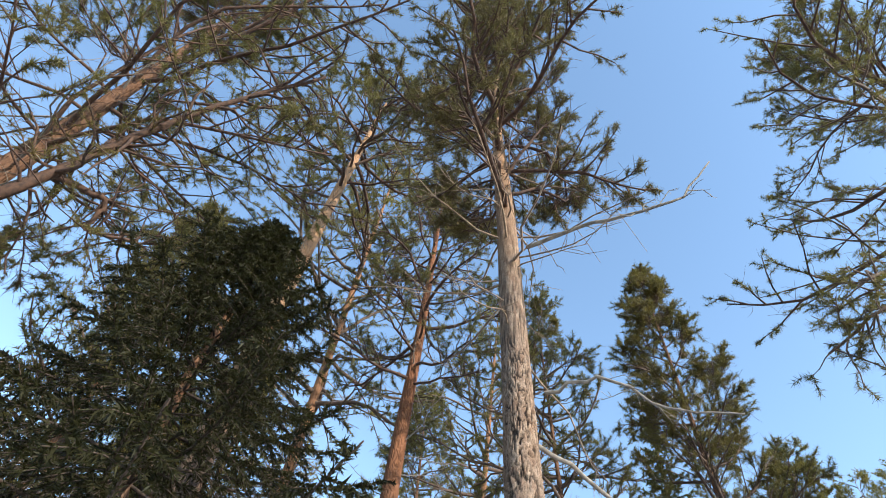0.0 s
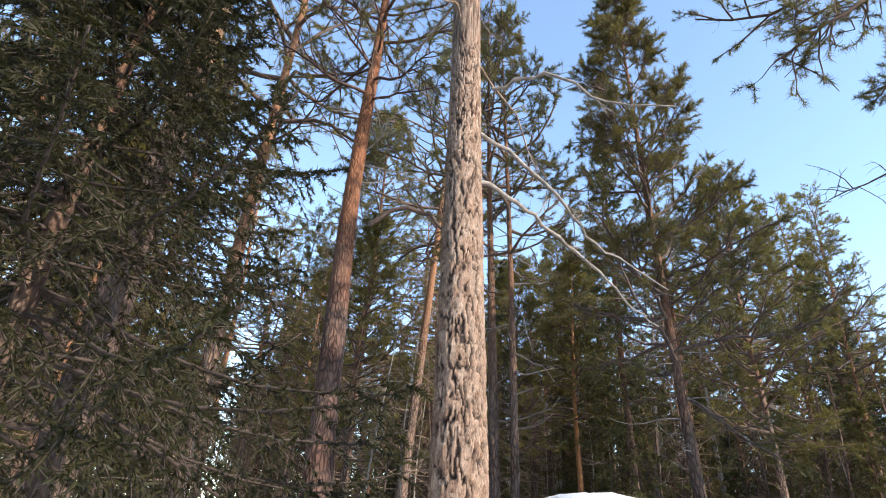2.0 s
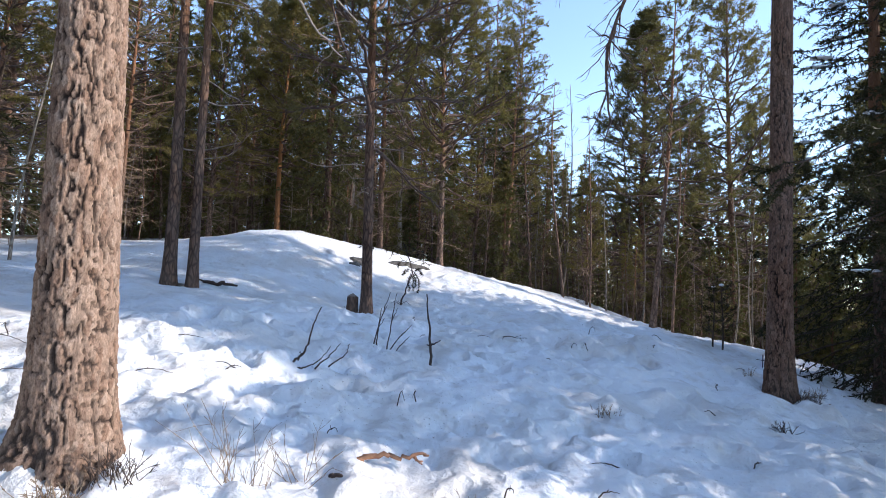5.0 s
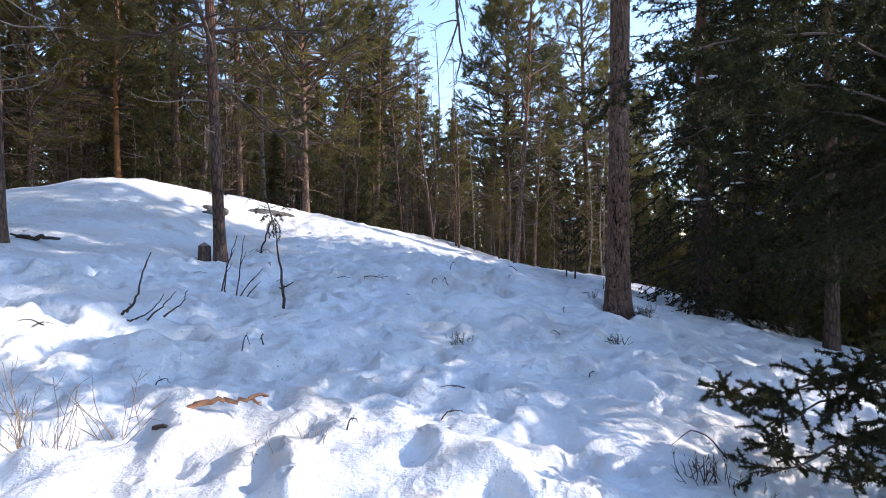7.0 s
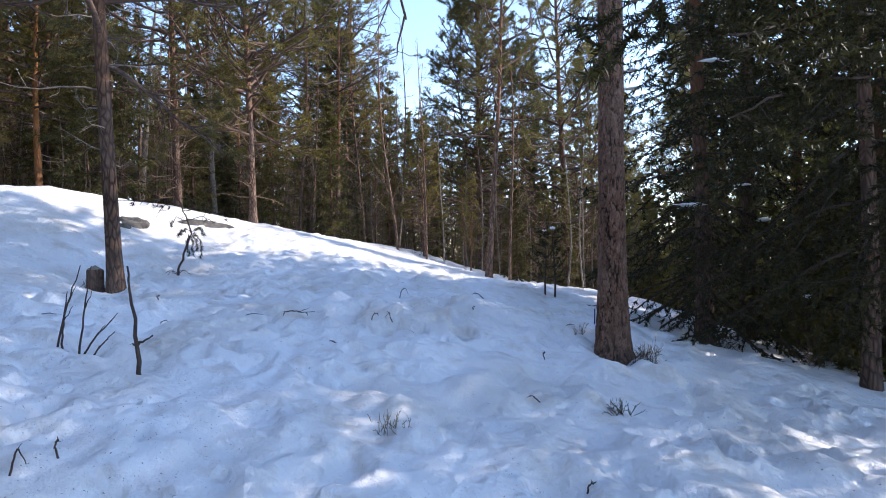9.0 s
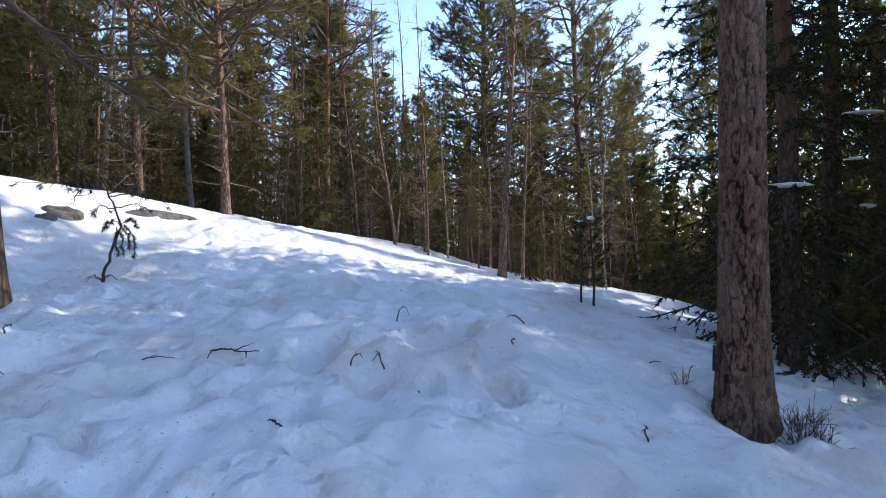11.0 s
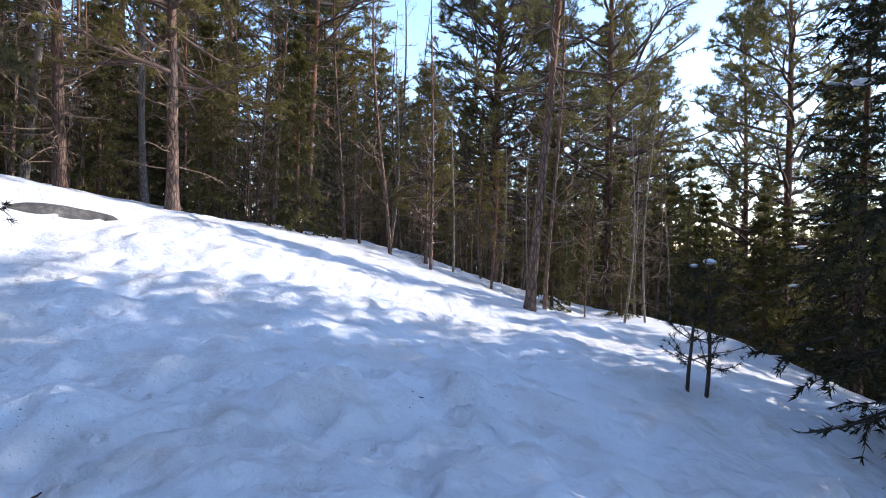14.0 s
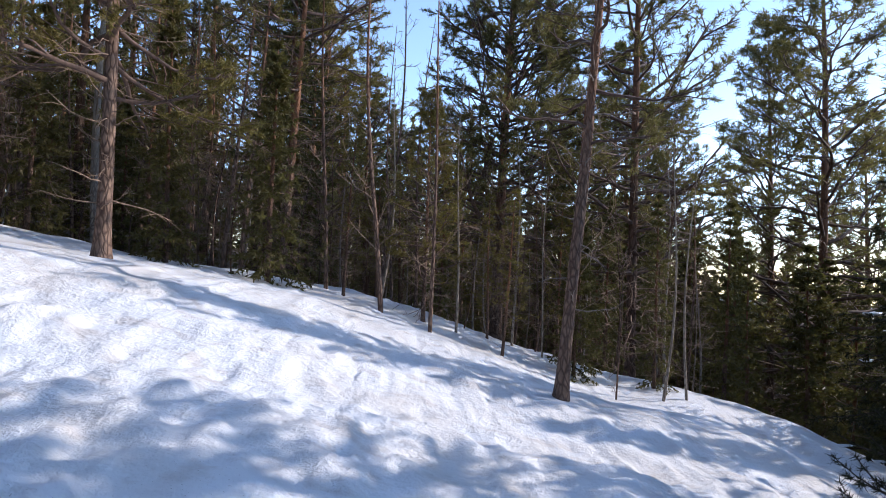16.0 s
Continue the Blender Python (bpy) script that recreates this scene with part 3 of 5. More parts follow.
        tagged(part("deadwood", joined, dead_mat or DEAD_WOOD, tree, "bare dead branchwork"), kind="stuff")
    return tree


def spruce(name, label, height, r, spread, seed=1, whorls=26, per=5, subs=12, steps=6, count=6, size=(0.1, 0.022), low=0.4, droop=0.25, sag=0.5, group="", split=False, caps=0, green=None, taper=0.72):
    """A Norway spruce: a cone of sagging boughs with hanging side twigs."""
    rng = np.random.RandomState(seed)
    tree = new(name)
    tagged(tree, label, "tree", group)
    g = Geo()
    z = np.concatenate([[-0.4, 0, 0.15, 0.5], np.linspace(1.0, height, 10)])
    g.tube(np.stack([0.03 * np.sin(z), 0.03 * np.cos(z * 0.8), z], -1), stem_radius(z, height, r, r * 0.3), 9)
    part("trunk", g, BARK_DARK, tree)
    tp, td, joined, tips = [], [], Geo(), []
    for i in range(whorls):
        u = (i + rng.uniform(0, 0.6)) / whorls
        zz = low + (height - 0.25 - low) * u
        for k in range(per):
            a = k * 6.283 / per + i * 1.1 + rng.normal() * 0.25
            ln = spread * (1 - u) ** taper * rng.uniform(0.7, 1.12) + 0.1
            pts = bend(rng, (0, 0, zz), heading(a, radians(-6 + 40 * u * u + rng.normal() * 7)), ln, 7, lift=0.35, wiggle=0.06, droop=droop * (1 - u))
            gg = Geo() if split else joined
            gg.tube(pts, max(0.006, 0.0115 * ln ** 0.6) * np.linspace(1, 0.25, 7), 4)
            tips.append(pts[4])
            for s in range(subs):
                w = 0.16 + 0.82 * (s + rng.uniform(0, 0.8)) / subs
                p, d = along(pts, min(w, 0.99))
                lat = unit(np.cross(d, [0, 0, 1])) * (1 if s % 2 else -1)
                sl = (ln * (1.05 - w) * 0.55 + 0.12) * rng.uniform(0.6, 1.1)
                sp = bend(rng, p, unit(d * 0.75 + lat * rng.uniform(0.5, 0.95) + np.array([0, 0, -0.12])), sl, 4, wiggle=0.07, droop=sag * 0.4)
                if steps >= 5:
                    gg.tube(sp, 0.0045 * np.linspace(1, 0.5, 4), 3, False)
                for m in range(steps):
                    q, e = along(sp, min((m + 0.5) / steps, 0.99))
                    tp.append(q)
                    td.append(unit(e + np.array([0, 0, -0.25])))
            dense = steps * (6 if split else 2)
            for m in range(dense):
                q, e = along(pts, min(0.12 + 0.87 * (m + 0.5) / dense, 0.99))
                tp.append(q)
                td.append(e)
            if split:
                part("bough", gg, TWIG_WOOD, tree)
    if not split:
        tagged(part("branchwork", joined, TWIG_WOOD, tree), kind="stuff")
    g = needles(rng, np.array(tp), np.array(td), count, size[0], size[1], 0.5)
    part("crown", g, green or SPRUCE_NEEDLES_SHADED, tree, smooth=False)
    if caps:
        for p in [tips[k] for k in rng.permutation(len(tips))[:caps]]:
            g = Geo()
            blob(g, p + np.array([0, 0, 0.04]), (rng.uniform(0.08, 0.3), rng.uniform(0.05, 0.12), rng.uniform(0.02, 0.045)), rng)
            part("snow_clot", g, CAP_SNOW, tree, "clot of snow left on a bough")
    return tree


def blob(g, centre, size, rng, rings=5, sides=8, rough=0.18):
    """A lumpy rounded body."""
    v = []
    for i in range(rings + 1):
        t = math.pi * i / rings
        for j in range(sides):
            a = 2 * math.pi * j / sides
            k = 1 + rng.normal() * rough
            v.append((math.sin(t) * math.cos(a) * k, math.sin(t) * math.sin(a) * k, math.cos(t) * (1 + rng.normal() * rough * 0.4)))
    v = np.array(v) * np.array(size) + np.array(centre)
    i, j = np.arange(rings)[:, None] * sides, np.arange(sides)[None]
    k = (j + 1) % sides
    g.add(v, np.stack([i + j, i + sides + j, i + sides + k, i + k], -1).reshape(-1, 4))


def bare_tree(name, label, height, r, seed=1, bark=None, branches=22, group="", lean=(0, 0), reach=0.9):
    """A thin young tree without leaves: slim stem with many fine bare twigs."""
    rng = np.random.RandomState(seed)
    tree = new(name)
    tagged(tree, label, "tree", group)
    line = stem_line(rng, height, lean, 0.12, 14)
    g = Geo()
    g.tube(np.vstack([[0, 0, -0.3] + line[0] * 0, line]), np.concatenate([[r * 1.1], r * np.linspace(1, 0.15, 14)]), 7)
    part("trunk", g, bark or BARK_PALE, tree)
    g = Geo()
    for i in range(branches):
        u = 0.12 + 0.86 * (i + rng.uniform(0, 1)) / branches
        p, d = along(line, min(u, 0.99))
        ln = reach * (1.15 - u) * rng.uniform(0.5, 1.3) + 0.15
        pts = bend(rng, p, heading(rng.uniform(0, 6.28), radians(rng.uniform(-5, 50))), ln, 5, lift=0.2, wiggle=0.16)
        g.tube(pts, max(0.005, r * 0.16) * np.linspace(1, 0.4, 5), 3, False)
        for s in range(4):
            q, e = along(pts, rng.uniform(0.25, 0.98))
            g.tube(bend(rng, q, unit(e + rng.normal(size=3) * 0.6), ln * rng.uniform(0.2, 0.5), 3, wiggle=0.2), 0.005 * np.linspace(1, 0.7, 3), 3, False)
    tagged(part("branchwork", g, DEAD_BROWN, tree), kind="stuff")
    return tree


def put(ob, x, y, sink=0.0, turn=0.0, scale=1.0):
    ob.matrix_world = Matrix.LocRotScale((x, y, ground_z(x, y) - sink), Euler((0, 0, turn)), (scale,) * 3)
    return ob


def extra_limb(tree, start, points, r, mat, seed, twigs=8, name="dead_branch", label="", twig_len=0.35, ends=None, blades=(22, 0.1, 0.007), close=False):
    """A long limb along a given run of offsets from the tree's foot, with side twigs; ends adds needle tufts."""
    rng = np.random.RandomState(seed)
    run = np.array([start, *points], float)
    t = np.linspace(0, len(run) - 1, len(run) * 4)
    pts = np.stack([np.interp(t, np.arange(len(run)), run[:, k]) for k in range(3)], -1)
    sm = pts.copy()
    for _ in range(3):
        sm[1:-1] = (sm[:-2] + sm[1:-1] * 2 + sm[2:]) / 4
    sm[1:-1] += rng.normal(size=sm[1:-1].shape) * 0.012
    g = Geo()
    g.tube(sm, r * np.linspace(1, 0.3, len(sm)), 7)
    tp, td = [], []
    for _ in range(twigs):
        p, d = along(sm, rng.uniform(0.25, 1.0) * 0.99)
        w = unit(d * 0.6 + rng.normal(size=3) * 0.6)
        tw = bend(rng, p, w, twig_len * rng.uniform(0.5, 1.5), 5, wiggle=0.28)
        g.tube(tw, r * 0.3 * np.linspace(1, 0.35, 5), 4, False)
        for _k in range(3):
            q, e = along(tw, rng.uniform(0.3, 0.98))
            t2 = bend(rng, q, unit(e + rng.normal(size=3) * 0.7), twig_len * rng.uniform(0.2, 0.5), 4, wiggle=0.3)
            g.tube(t2, max(0.003, r * 0.12) * np.linspace(1, 0.5, 4), 3, False)
            if ends:
                for c in np.linspace(0.04, 1, 9) if close else (0.4, 0.7, 1.0):
                    q2, e2 = along(t2, c * 0.98)
                    tp.append(q2)
                    td.append(e2)
        if ends and close:
            for c in np.linspace(0.1, 1, 14):
                q2, e2 = along(tw, c * 0.98)
                tp.append(q2)
                td.append(e2)
    limb = part(name, g, mat, tree, label)
    if ends:
        part("needle_tuft", needles(rng, np.array(tp), np.array(td), blades[0], blades[1], blades[2], 0.62), ends, limb, smooth=False)
    return limb


# the big plated pine beside the start of the walk
big_pine = put(pine("pine_tree", "tall mature pine with thick plated bark and long dead branches", 18.6, 0.182, 8.4, 2.8, limbs=62, seed=3, way=[(3.4, 0.14, -0.3), (8.5, -0.2, -0.1), (12.0, -0.35, -0.2)],
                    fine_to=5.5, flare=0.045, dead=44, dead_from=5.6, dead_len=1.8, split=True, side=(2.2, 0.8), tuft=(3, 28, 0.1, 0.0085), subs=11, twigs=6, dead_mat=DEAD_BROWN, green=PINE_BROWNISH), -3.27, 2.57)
extra_limb(big_pine, (0.2, -0.2, 3.85), [(0.37, 0.2, 3.76), (0.43, 0.6, 3.6), (0.48, 1.15, 3.5), (0.53, 1.65, 3.28), (0.58, 2.1, 3.23)], 0.021, DEAD_WOOD, 5, 7, label="long bare grey dead branch", twig_len=0.25)
extra_limb(big_pine, (0.2, -0.2, 4.35), [(0.39, 0.18, 4.16), (0.43, 0.64, 4.02), (0.48, 1.14, 3.76), (0.52, 1.5, 3.75), (0.61, 2.4, 3.72)], 0.021, DEAD_WOOD, 6, 7, label="long bare grey dead branch", twig_len=0.25)
extra_limb(big_pine, (0.12, 0.05, 5.1), [(0.7, 0.3, 5.15), (1.0, 0.5, 4.7), (1.5, 0.8, 4.6)], 0.02, DEAD_WOOD, 8, 6, label="bare dead branch")
extra_limb(big_pine, (0.1, -0.05, 7.4), [(0.9, 0.2, 7.4), (1.8, 0.6, 7.3), (2.3, 0.9, 8.1)], 0.03, DEAD_WOOD, 9, 9, label="bare upturned dead branch")

# the reddish pine behind it
mid_left_pine = put(pine("pine_tree", "tall reddish pine with a curved broken limb", 17.5, 0.22, 8.5, 2.3, limbs=44, seed=11, way=[(6.2, -0.86, 0.32), (10.8, -0.9, 0.45)], dead=18, dead_from=5.0,
                         bark=BARK_RED, split=True, tuft=(3, 24, 0.11, 0.009), subs=9), -7.5, 4.35)
extra_limb(mid_left_pine, (0.15, 0.1, 5.3), [(0.5, 0.4, 5.7), (1.0, 0.8, 5.5), (1.5, 1.1, 4.6), (1.8, 1.4, 4.0)], 0.05, LIMB_WOOD, 4, 8, label="thick crooked drooping limb")
# the pine that rises behind the young spruce, sunlight painted into its upper bark
put(pine("pine_tree", "tall pine with orange upper bark and wide crown", 23.5, 0.29, 14.5, 3.4, limbs=46, seed=17, lean=(-0.2, 0.3), sweep=0.08, bark=BARK_LEAN_SUNLIT, split=True,
         dead=16, dead_from=9.0, tuft=(3, 24, 0.12, 0.011), subs=9), -8.9, 1.5)
# the old pine whose heavy limbs spread overhead
over_pine = put(pine("pine_tree", "old pine with heavy crooked reddish limbs spreading overhead", 17.0, 0.24, 7.5, 4.6, limbs=50, seed=23, lean=(0.4, 0.3), sweep=0.12, split=True,
                     dead=24, dead_from=5.0, dead_len=2.0, tuft=(3, 26, 0.1, 0.009), thin=0.6, subs=12, twigs=6, bark=BARK_OLD, side=(1.0, 0.9)), -7.4, -3.2)
extra_limb(over_pine, (0.1, 0.1, 6.2), [(1.0, 0.75, 7.0), (1.3, 1.05, 7.9), (1.65, 1.3, 8.6), (2.2, 1.8, 9.6), (3.0, 2.6, 10.7)], 0.085, LIMB_RED, 24, 46, "heavy_limb", "heavy crooked reddish limb", 1.1, PINE_NEEDLES)
extra_limb(over_pine, (1.2, 0.95, 7.6), [(1.0, 1.6, 8.0), (0.8, 1.5, 7.4), (0.9, 2.3, 7.9)], 0.05, LIMB_RED, 25, 30, "heavy_limb", "crooked reddish limb", 0.9, PINE_NEEDLES)
# twin stems
put(pine("pine_tree", "slender dark pine of a twin pair", 13.5, 0.105, 5.5, 1.9, limbs=30, seed=31, lean=(-0.55, 0.2), bark=BARK_DARK, dead=16, dead_from=2.0, tuft=(3, 22, 0.11, 0.0095)), -7.0, 7.55)
put(pine("pine_tree", "slender dark pine of a twin pair", 12.6, 0.085, 5.0, 1.8, limbs=28, seed=32, lean=(-0.4, 0.0), bark=BARK_DARK, dead=14, dead_from=2.0, tuft=(3, 22, 0.11, 0.0095)), -6.68, 7.72)
# the slim dark pine on the slope, with a stump at its foot
put(pine("pine_tree", "slim dark pine standing on the snowy slope", 14.2, 0.105, 3.3, 2.5, limbs=64, seed=41, shape="cone", way=[(6.3, -0.07, -0.38), (12.6, -0.22, -0.33)], bark=BARK_DARK, dead=22, dead_from=1.8,
         split=True, limb_mat=LIMB_WOOD, tuft=(3, 28, 0.11, 0.009), subs=9, twigs=5, flat=0.5, inner=0.2), -4.49, 9.98)
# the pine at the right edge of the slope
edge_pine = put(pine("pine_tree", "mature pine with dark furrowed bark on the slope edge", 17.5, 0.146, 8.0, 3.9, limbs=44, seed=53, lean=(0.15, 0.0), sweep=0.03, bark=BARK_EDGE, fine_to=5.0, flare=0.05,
                     dead=8, dead_from=5.5, split=True, tuft=(3, 26, 0.1, 0.008), subs=10, twigs=6, thin=0.7), 2.07, 7.93)
extra_limb(edge_pine, (-0.1, -0.05, 6.6), [(-0.9, -0.7, 6.1), (-1.85, -1.3, 5.2), (-2.25, -0.85, 4.35), (-2.12, -0.55, 3.5)], 0.04, LIMB_WOOD, 14, 30, "drooping_limb", "crooked drooping limb with fine twigs", 0.5)
extra_limb(edge_pine, (-0.1, -0.1, 7.8), [(-1.2, -1.5, 7.6), (-2.2, -2.8, 7.0), (-2.6, -3.4, 6.5)], 0.05, LIMB_WOOD, 15, 26, "drooping_limb", "long crooked limb with needle tufts", 0.6, PINE_NEEDLES)
extra_limb(edge_pine, (-0.1, -0.1, 8.6), [(-0.6, -2.0, 8.9), (-1.2, -3.6, 8.6), (-1.5, -4.6, 7.9)], 0.05, LIMB_WOOD, 16, 26, "drooping_limb", "long crooked limb with needle tufts", 0.6, PINE_NEEDLES)
extra_limb(edge_pine, (-1.4, -1.0, 5.7), [(-2.3, -1.3, 5.5), (-3.3, -1.4, 5.25)], 0.022, LIMB_WOOD, 18, 14, "drooping_limb", "crooked bare limb with fine twigs", 0.4)
extra_limb(edge_pine, (-0.1, -0.1, 8.2), [(-1.2, -1.2, 8.0), (-2.4, -2.3, 7.1), (-3.3, -2.5, 6.6)], 0.045, LIMB_WOOD, 19, 34, "drooping_limb", "long crooked limb with needle tufts", 0.6, PINE_NEEDLES)
# slim pine on the crest
put(pine("pine_tree", "slim pine with sparse branches on the crest", 11.5, 0.09, 3.6, 1.5, limbs=30, seed=61, lean=(0.75, 1.2), bark=BARK_PINE, dead=18, dead_from=1.0, dead_len=0.9,
         tuft=(3, 22, 0.11, 0.0095)), 1.54, 17.8)
# dense conical pine behind it
put(pine("pine_tree", "dense conical pine with reddish dead lower twigs", 15.4, 0.2, 3.0, 4.1, limbs=150, seed=67, bark=BARK_PINE, shape="cone", dead=80, dead_from=0.8, dead_len=2.0, dead_mat=DEAD_BROWN,
         subs=8, twigs=5, tuft=(3, 10, 0.14, 0.02), flat=0.35, inner=0.2), 2.0, 27.3)
# double-stemmed reddish pine on the crest
put(pine("pine_tree", "reddish young pine forked low on the crest", 11.5, 0.11, 2.4, 2.9, limbs=84, seed=71, bark=BARK_PINE, dead=36, dead_from=0.6, dead_len=0.85, green=PINE_YELLOW, dead_mat=DEAD_BROWN,
         tuft=(3, 12, 0.12, 0.018), subs=7, twigs=5, flat=0.45, inner=0.2), -5.4, 18.5)
put(bare_tree("birch_tree", "pale slim birch stem with bare twigs", 12.0, 0.12, 73, BARK_PALE, 34, lean=(-0.6, 0)), -9.05, 24.9)
put(bare_tree("birch_tree", "pale crooked birch with bare twigs", 9.0, 0.13, 74, BARK_PALE, 30, lean=(0.8, 0.3)), -10.6, 21.8)
# young pine with an orange stem behind the knoll
put(pine("pine_tree", "young pine with bright orange stem behind the knoll", 10.0, 0.11, 2.6, 2.4, limbs=64, seed=79, bark=BARK_ORANGE, shape="cone", dead=14, dead_from=0.8, green=PINE_YELLOW,
         tuft=(4, 12, 0.13, 0.02), flat=0.5, inner=0.2), -12.4, 19.4)
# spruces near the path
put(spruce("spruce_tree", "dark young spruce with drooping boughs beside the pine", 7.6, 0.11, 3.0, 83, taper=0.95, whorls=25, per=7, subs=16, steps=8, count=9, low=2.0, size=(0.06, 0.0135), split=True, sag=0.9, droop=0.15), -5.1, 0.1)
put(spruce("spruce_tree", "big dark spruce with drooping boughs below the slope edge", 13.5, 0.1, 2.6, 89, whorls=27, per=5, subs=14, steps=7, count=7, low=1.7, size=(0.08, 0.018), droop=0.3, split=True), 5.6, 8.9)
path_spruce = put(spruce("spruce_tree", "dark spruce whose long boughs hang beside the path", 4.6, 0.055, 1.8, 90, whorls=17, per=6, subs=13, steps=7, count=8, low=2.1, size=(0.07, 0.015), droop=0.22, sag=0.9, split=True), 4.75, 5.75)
# its long boughs at head height: height on the stem, then the run
for n, (up, run) in enumerate(((2.9, [(-1.5, -0.7, 3.05), (-2.5, -1.2, 3.0), (-3.4, -1.7, 2.7)]), (3.2, [(-1.6, -1.0, 3.4), (-2.8, -1.6, 3.2), (-3.8, -1.9, 2.75)]), (2.7, [(-1.4, -0.5, 2.9), (-2.4, -0.8, 2.8), (-3.1, -1.2, 2.5)]))):
    extra_limb(path_spruce, (-0.02, -0.02, up), run, 0.016, TWIG_WOOD, 94 + n, 44, "long_bough", "long bough hanging over the snow", 0.42, SPRUCE_NEEDLES_SHADED, (9, 0.045, 0.009), True)
# a young spruce whose lowest boughs lie out over the snow
young_spruce = put(spruce("spruce_tree", "young spruce with long low boughs over the snow", 1.7, 0.03, 0.8, 91, whorls=9, per=5, subs=8, steps=6, count=8, low=0.5, size=(0.045, 0.009), droop=0.15, sag=0.6, split=True), 3.25, 3.65)
for n, (up, run) in enumerate(((0.95, [(-0.6, -0.1, 0.92), (-1.2, -0.25, 0.82), (-1.8, -0.4, 0.74)]), (0.8, [(-0.6, -0.3, 0.72), (-1.2, -0.45, 0.52), (-1.75, -0.6, 0.4)]), (0.85, [(-0.4, -0.4, 0.8), (-0.9, -0.7, 0.62), (-1.3, -0.9, 0.5)]),
                               (0.9, [(-0.5, 0.0, 0.85), (-1.0, -0.05, 0.68), (-1.5, -0.15, 0.5)]))):
    extra_limb(young_spruce, (-0.01, -0.01, up), run, 0.013, TWIG_WOOD, 191 + n, 34, "low_bough", "long bough hanging over the snow", 0.26, SPRUCE_NEEDLES_SHADED, (14, 0.03, 0.006), True)
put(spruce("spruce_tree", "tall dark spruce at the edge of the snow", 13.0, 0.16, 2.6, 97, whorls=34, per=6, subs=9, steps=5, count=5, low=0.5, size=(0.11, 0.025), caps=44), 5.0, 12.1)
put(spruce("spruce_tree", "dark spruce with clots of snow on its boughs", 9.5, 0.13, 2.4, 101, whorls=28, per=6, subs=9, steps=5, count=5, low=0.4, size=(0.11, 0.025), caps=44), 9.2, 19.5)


# ---- the woods around ----
PROTOS = {
    "pine": [pine("pine_tree", "forest pine with bare lower stem and tufted crown", h, r, c, s, limbs=n, seed=sd, bark=b, dead=int(d * 2.4), dead_from=0.7, dead_len=1.7, shape=sh, green=gr,
                  subs=8, twigs=4, tuft=(2, 10, 0.15, 0.02), group="pines of the forest", lean=(ln, -ln), dead_mat=DEAD_BROWN, flat=0.4, inner=0.2)
             for h, r, c, s, n, sd, b, d, sh, gr, ln in (
                 (16.0, 0.15, 4.6, 3.3, 52, 201, BARK_PINE, 30, "round", PINE_NEEDLES, 0.3), (13.0, 0.12, 2.2, 3.0, 72, 202, BARK_DARK, 34, "cone", PINE_NEEDLES, 0.1),
                 (18.5, 0.17, 6.8, 3.6, 50, 203, BARK_PINE, 30, "round", PINE_YELLOW, -0.4), (10.5, 0.1, 1.7, 2.6, 62, 204, BARK_PINE, 30, "cone", PINE_YELLOW, -0.2),
                 (15.0, 0.13, 3.6, 3.1, 54, 205, BARK_DARK, 40, "round", PINE_NEEDLES, 0.5))],
    "spruce": [spruce("spruce_tree", "forest spruce with drooping dark boughs", h, r, s, sd, whorls=w, per=6, subs=7, steps=3, count=4, size=(0.2, 0.06), low=0.6, group="spruces of the forest", green=FOREST_SPRUCE)
               for h, r, s, sd, w in ((14.0, 0.15, 2.2, 211, 26), (10.0, 0.11, 1.8, 212, 22), (17.0, 0.17, 2.5, 213, 28))],
    "pine_far": [pine("pine_tree", "pine standing further back in the forest", h, r, c, s, limbs=40, seed=sd, bark=bk, dead=30, dead_from=0.8, dead_len=1.5, shape=sh, green=gr,
                      subs=7, twigs=3, tuft=(2, 8, 0.18, 0.035), flat=0.4, inner=0.15, group="pines of the forest", dead_mat=DEAD_BROWN)
                 for h, r, c, s, sd, bk, sh, gr in ((17.0, 0.15, 4.5, 2.2, 231, BARK_PINE, "round", PINE_NEEDLES), (14.0, 0.13, 2.5, 2.0, 232, BARK_DARK, "cone", PINE_NEEDLES),
                                                    (15.5, 0.14, 3.5, 2.0, 233, BARK_PINE, "cone", PINE_YELLOW))],
    "spruce_far": [spruce("spruce_tree", "spruce standing further back in the forest", h, r, s, sd, whorls=22, per=5, subs=4, steps=2, count=4, size=(0.32, 0.1), low=0.4,
                          group="spruces of the forest", green=FOREST_SPRUCE) for h, r, s, sd in ((15.0, 0.16, 2.4, 241), (11.0, 0.13, 2.1, 242))],
    "bare": [bare_tree("bare_sapling", "thin leafless young tree with fine brown twigs", h, r, sd, b, n, group="leafless saplings of the forest")
             for h, r, sd, b, n in ((6.5, 0.04, 221, BARK_PALE, 24), (5.0, 0.03, 222, BARK_DARK, 26), (8.0, 0.055, 223, BARK_PINE, 28), (4.0, 0.025, 224, BARK_DARK, 24))],
}
TALL = {p.name: max(v.co.z for v in p.children[0].data.vertices) for kind in PROTOS for p in PROTOS[kind]}
rng = np.random.RandomState(5)
taken = [(-3.2, 2.5), (-7.4, 4.4), (-8.9, 1.7), (-7.4, -3.2), (-7, 7.8), (-4.4, 9.84), (2.05, 8.07), (1.54, 17.8), (2.0, 27.3), (1.2, 25.0), (3.2, 25.6), (-5.4, 18.5), (-9.05, 24.9), (-10.6, 21.8),
         (-11.8, 18.6), (-5.0, 0.35), (-10.1, 4.1), (-9.6, 3.4), (5.6, 8.9), (4.75, 5.75), (3.25, 3.65), (5.0, 12.1), (9.2, 19.5)]


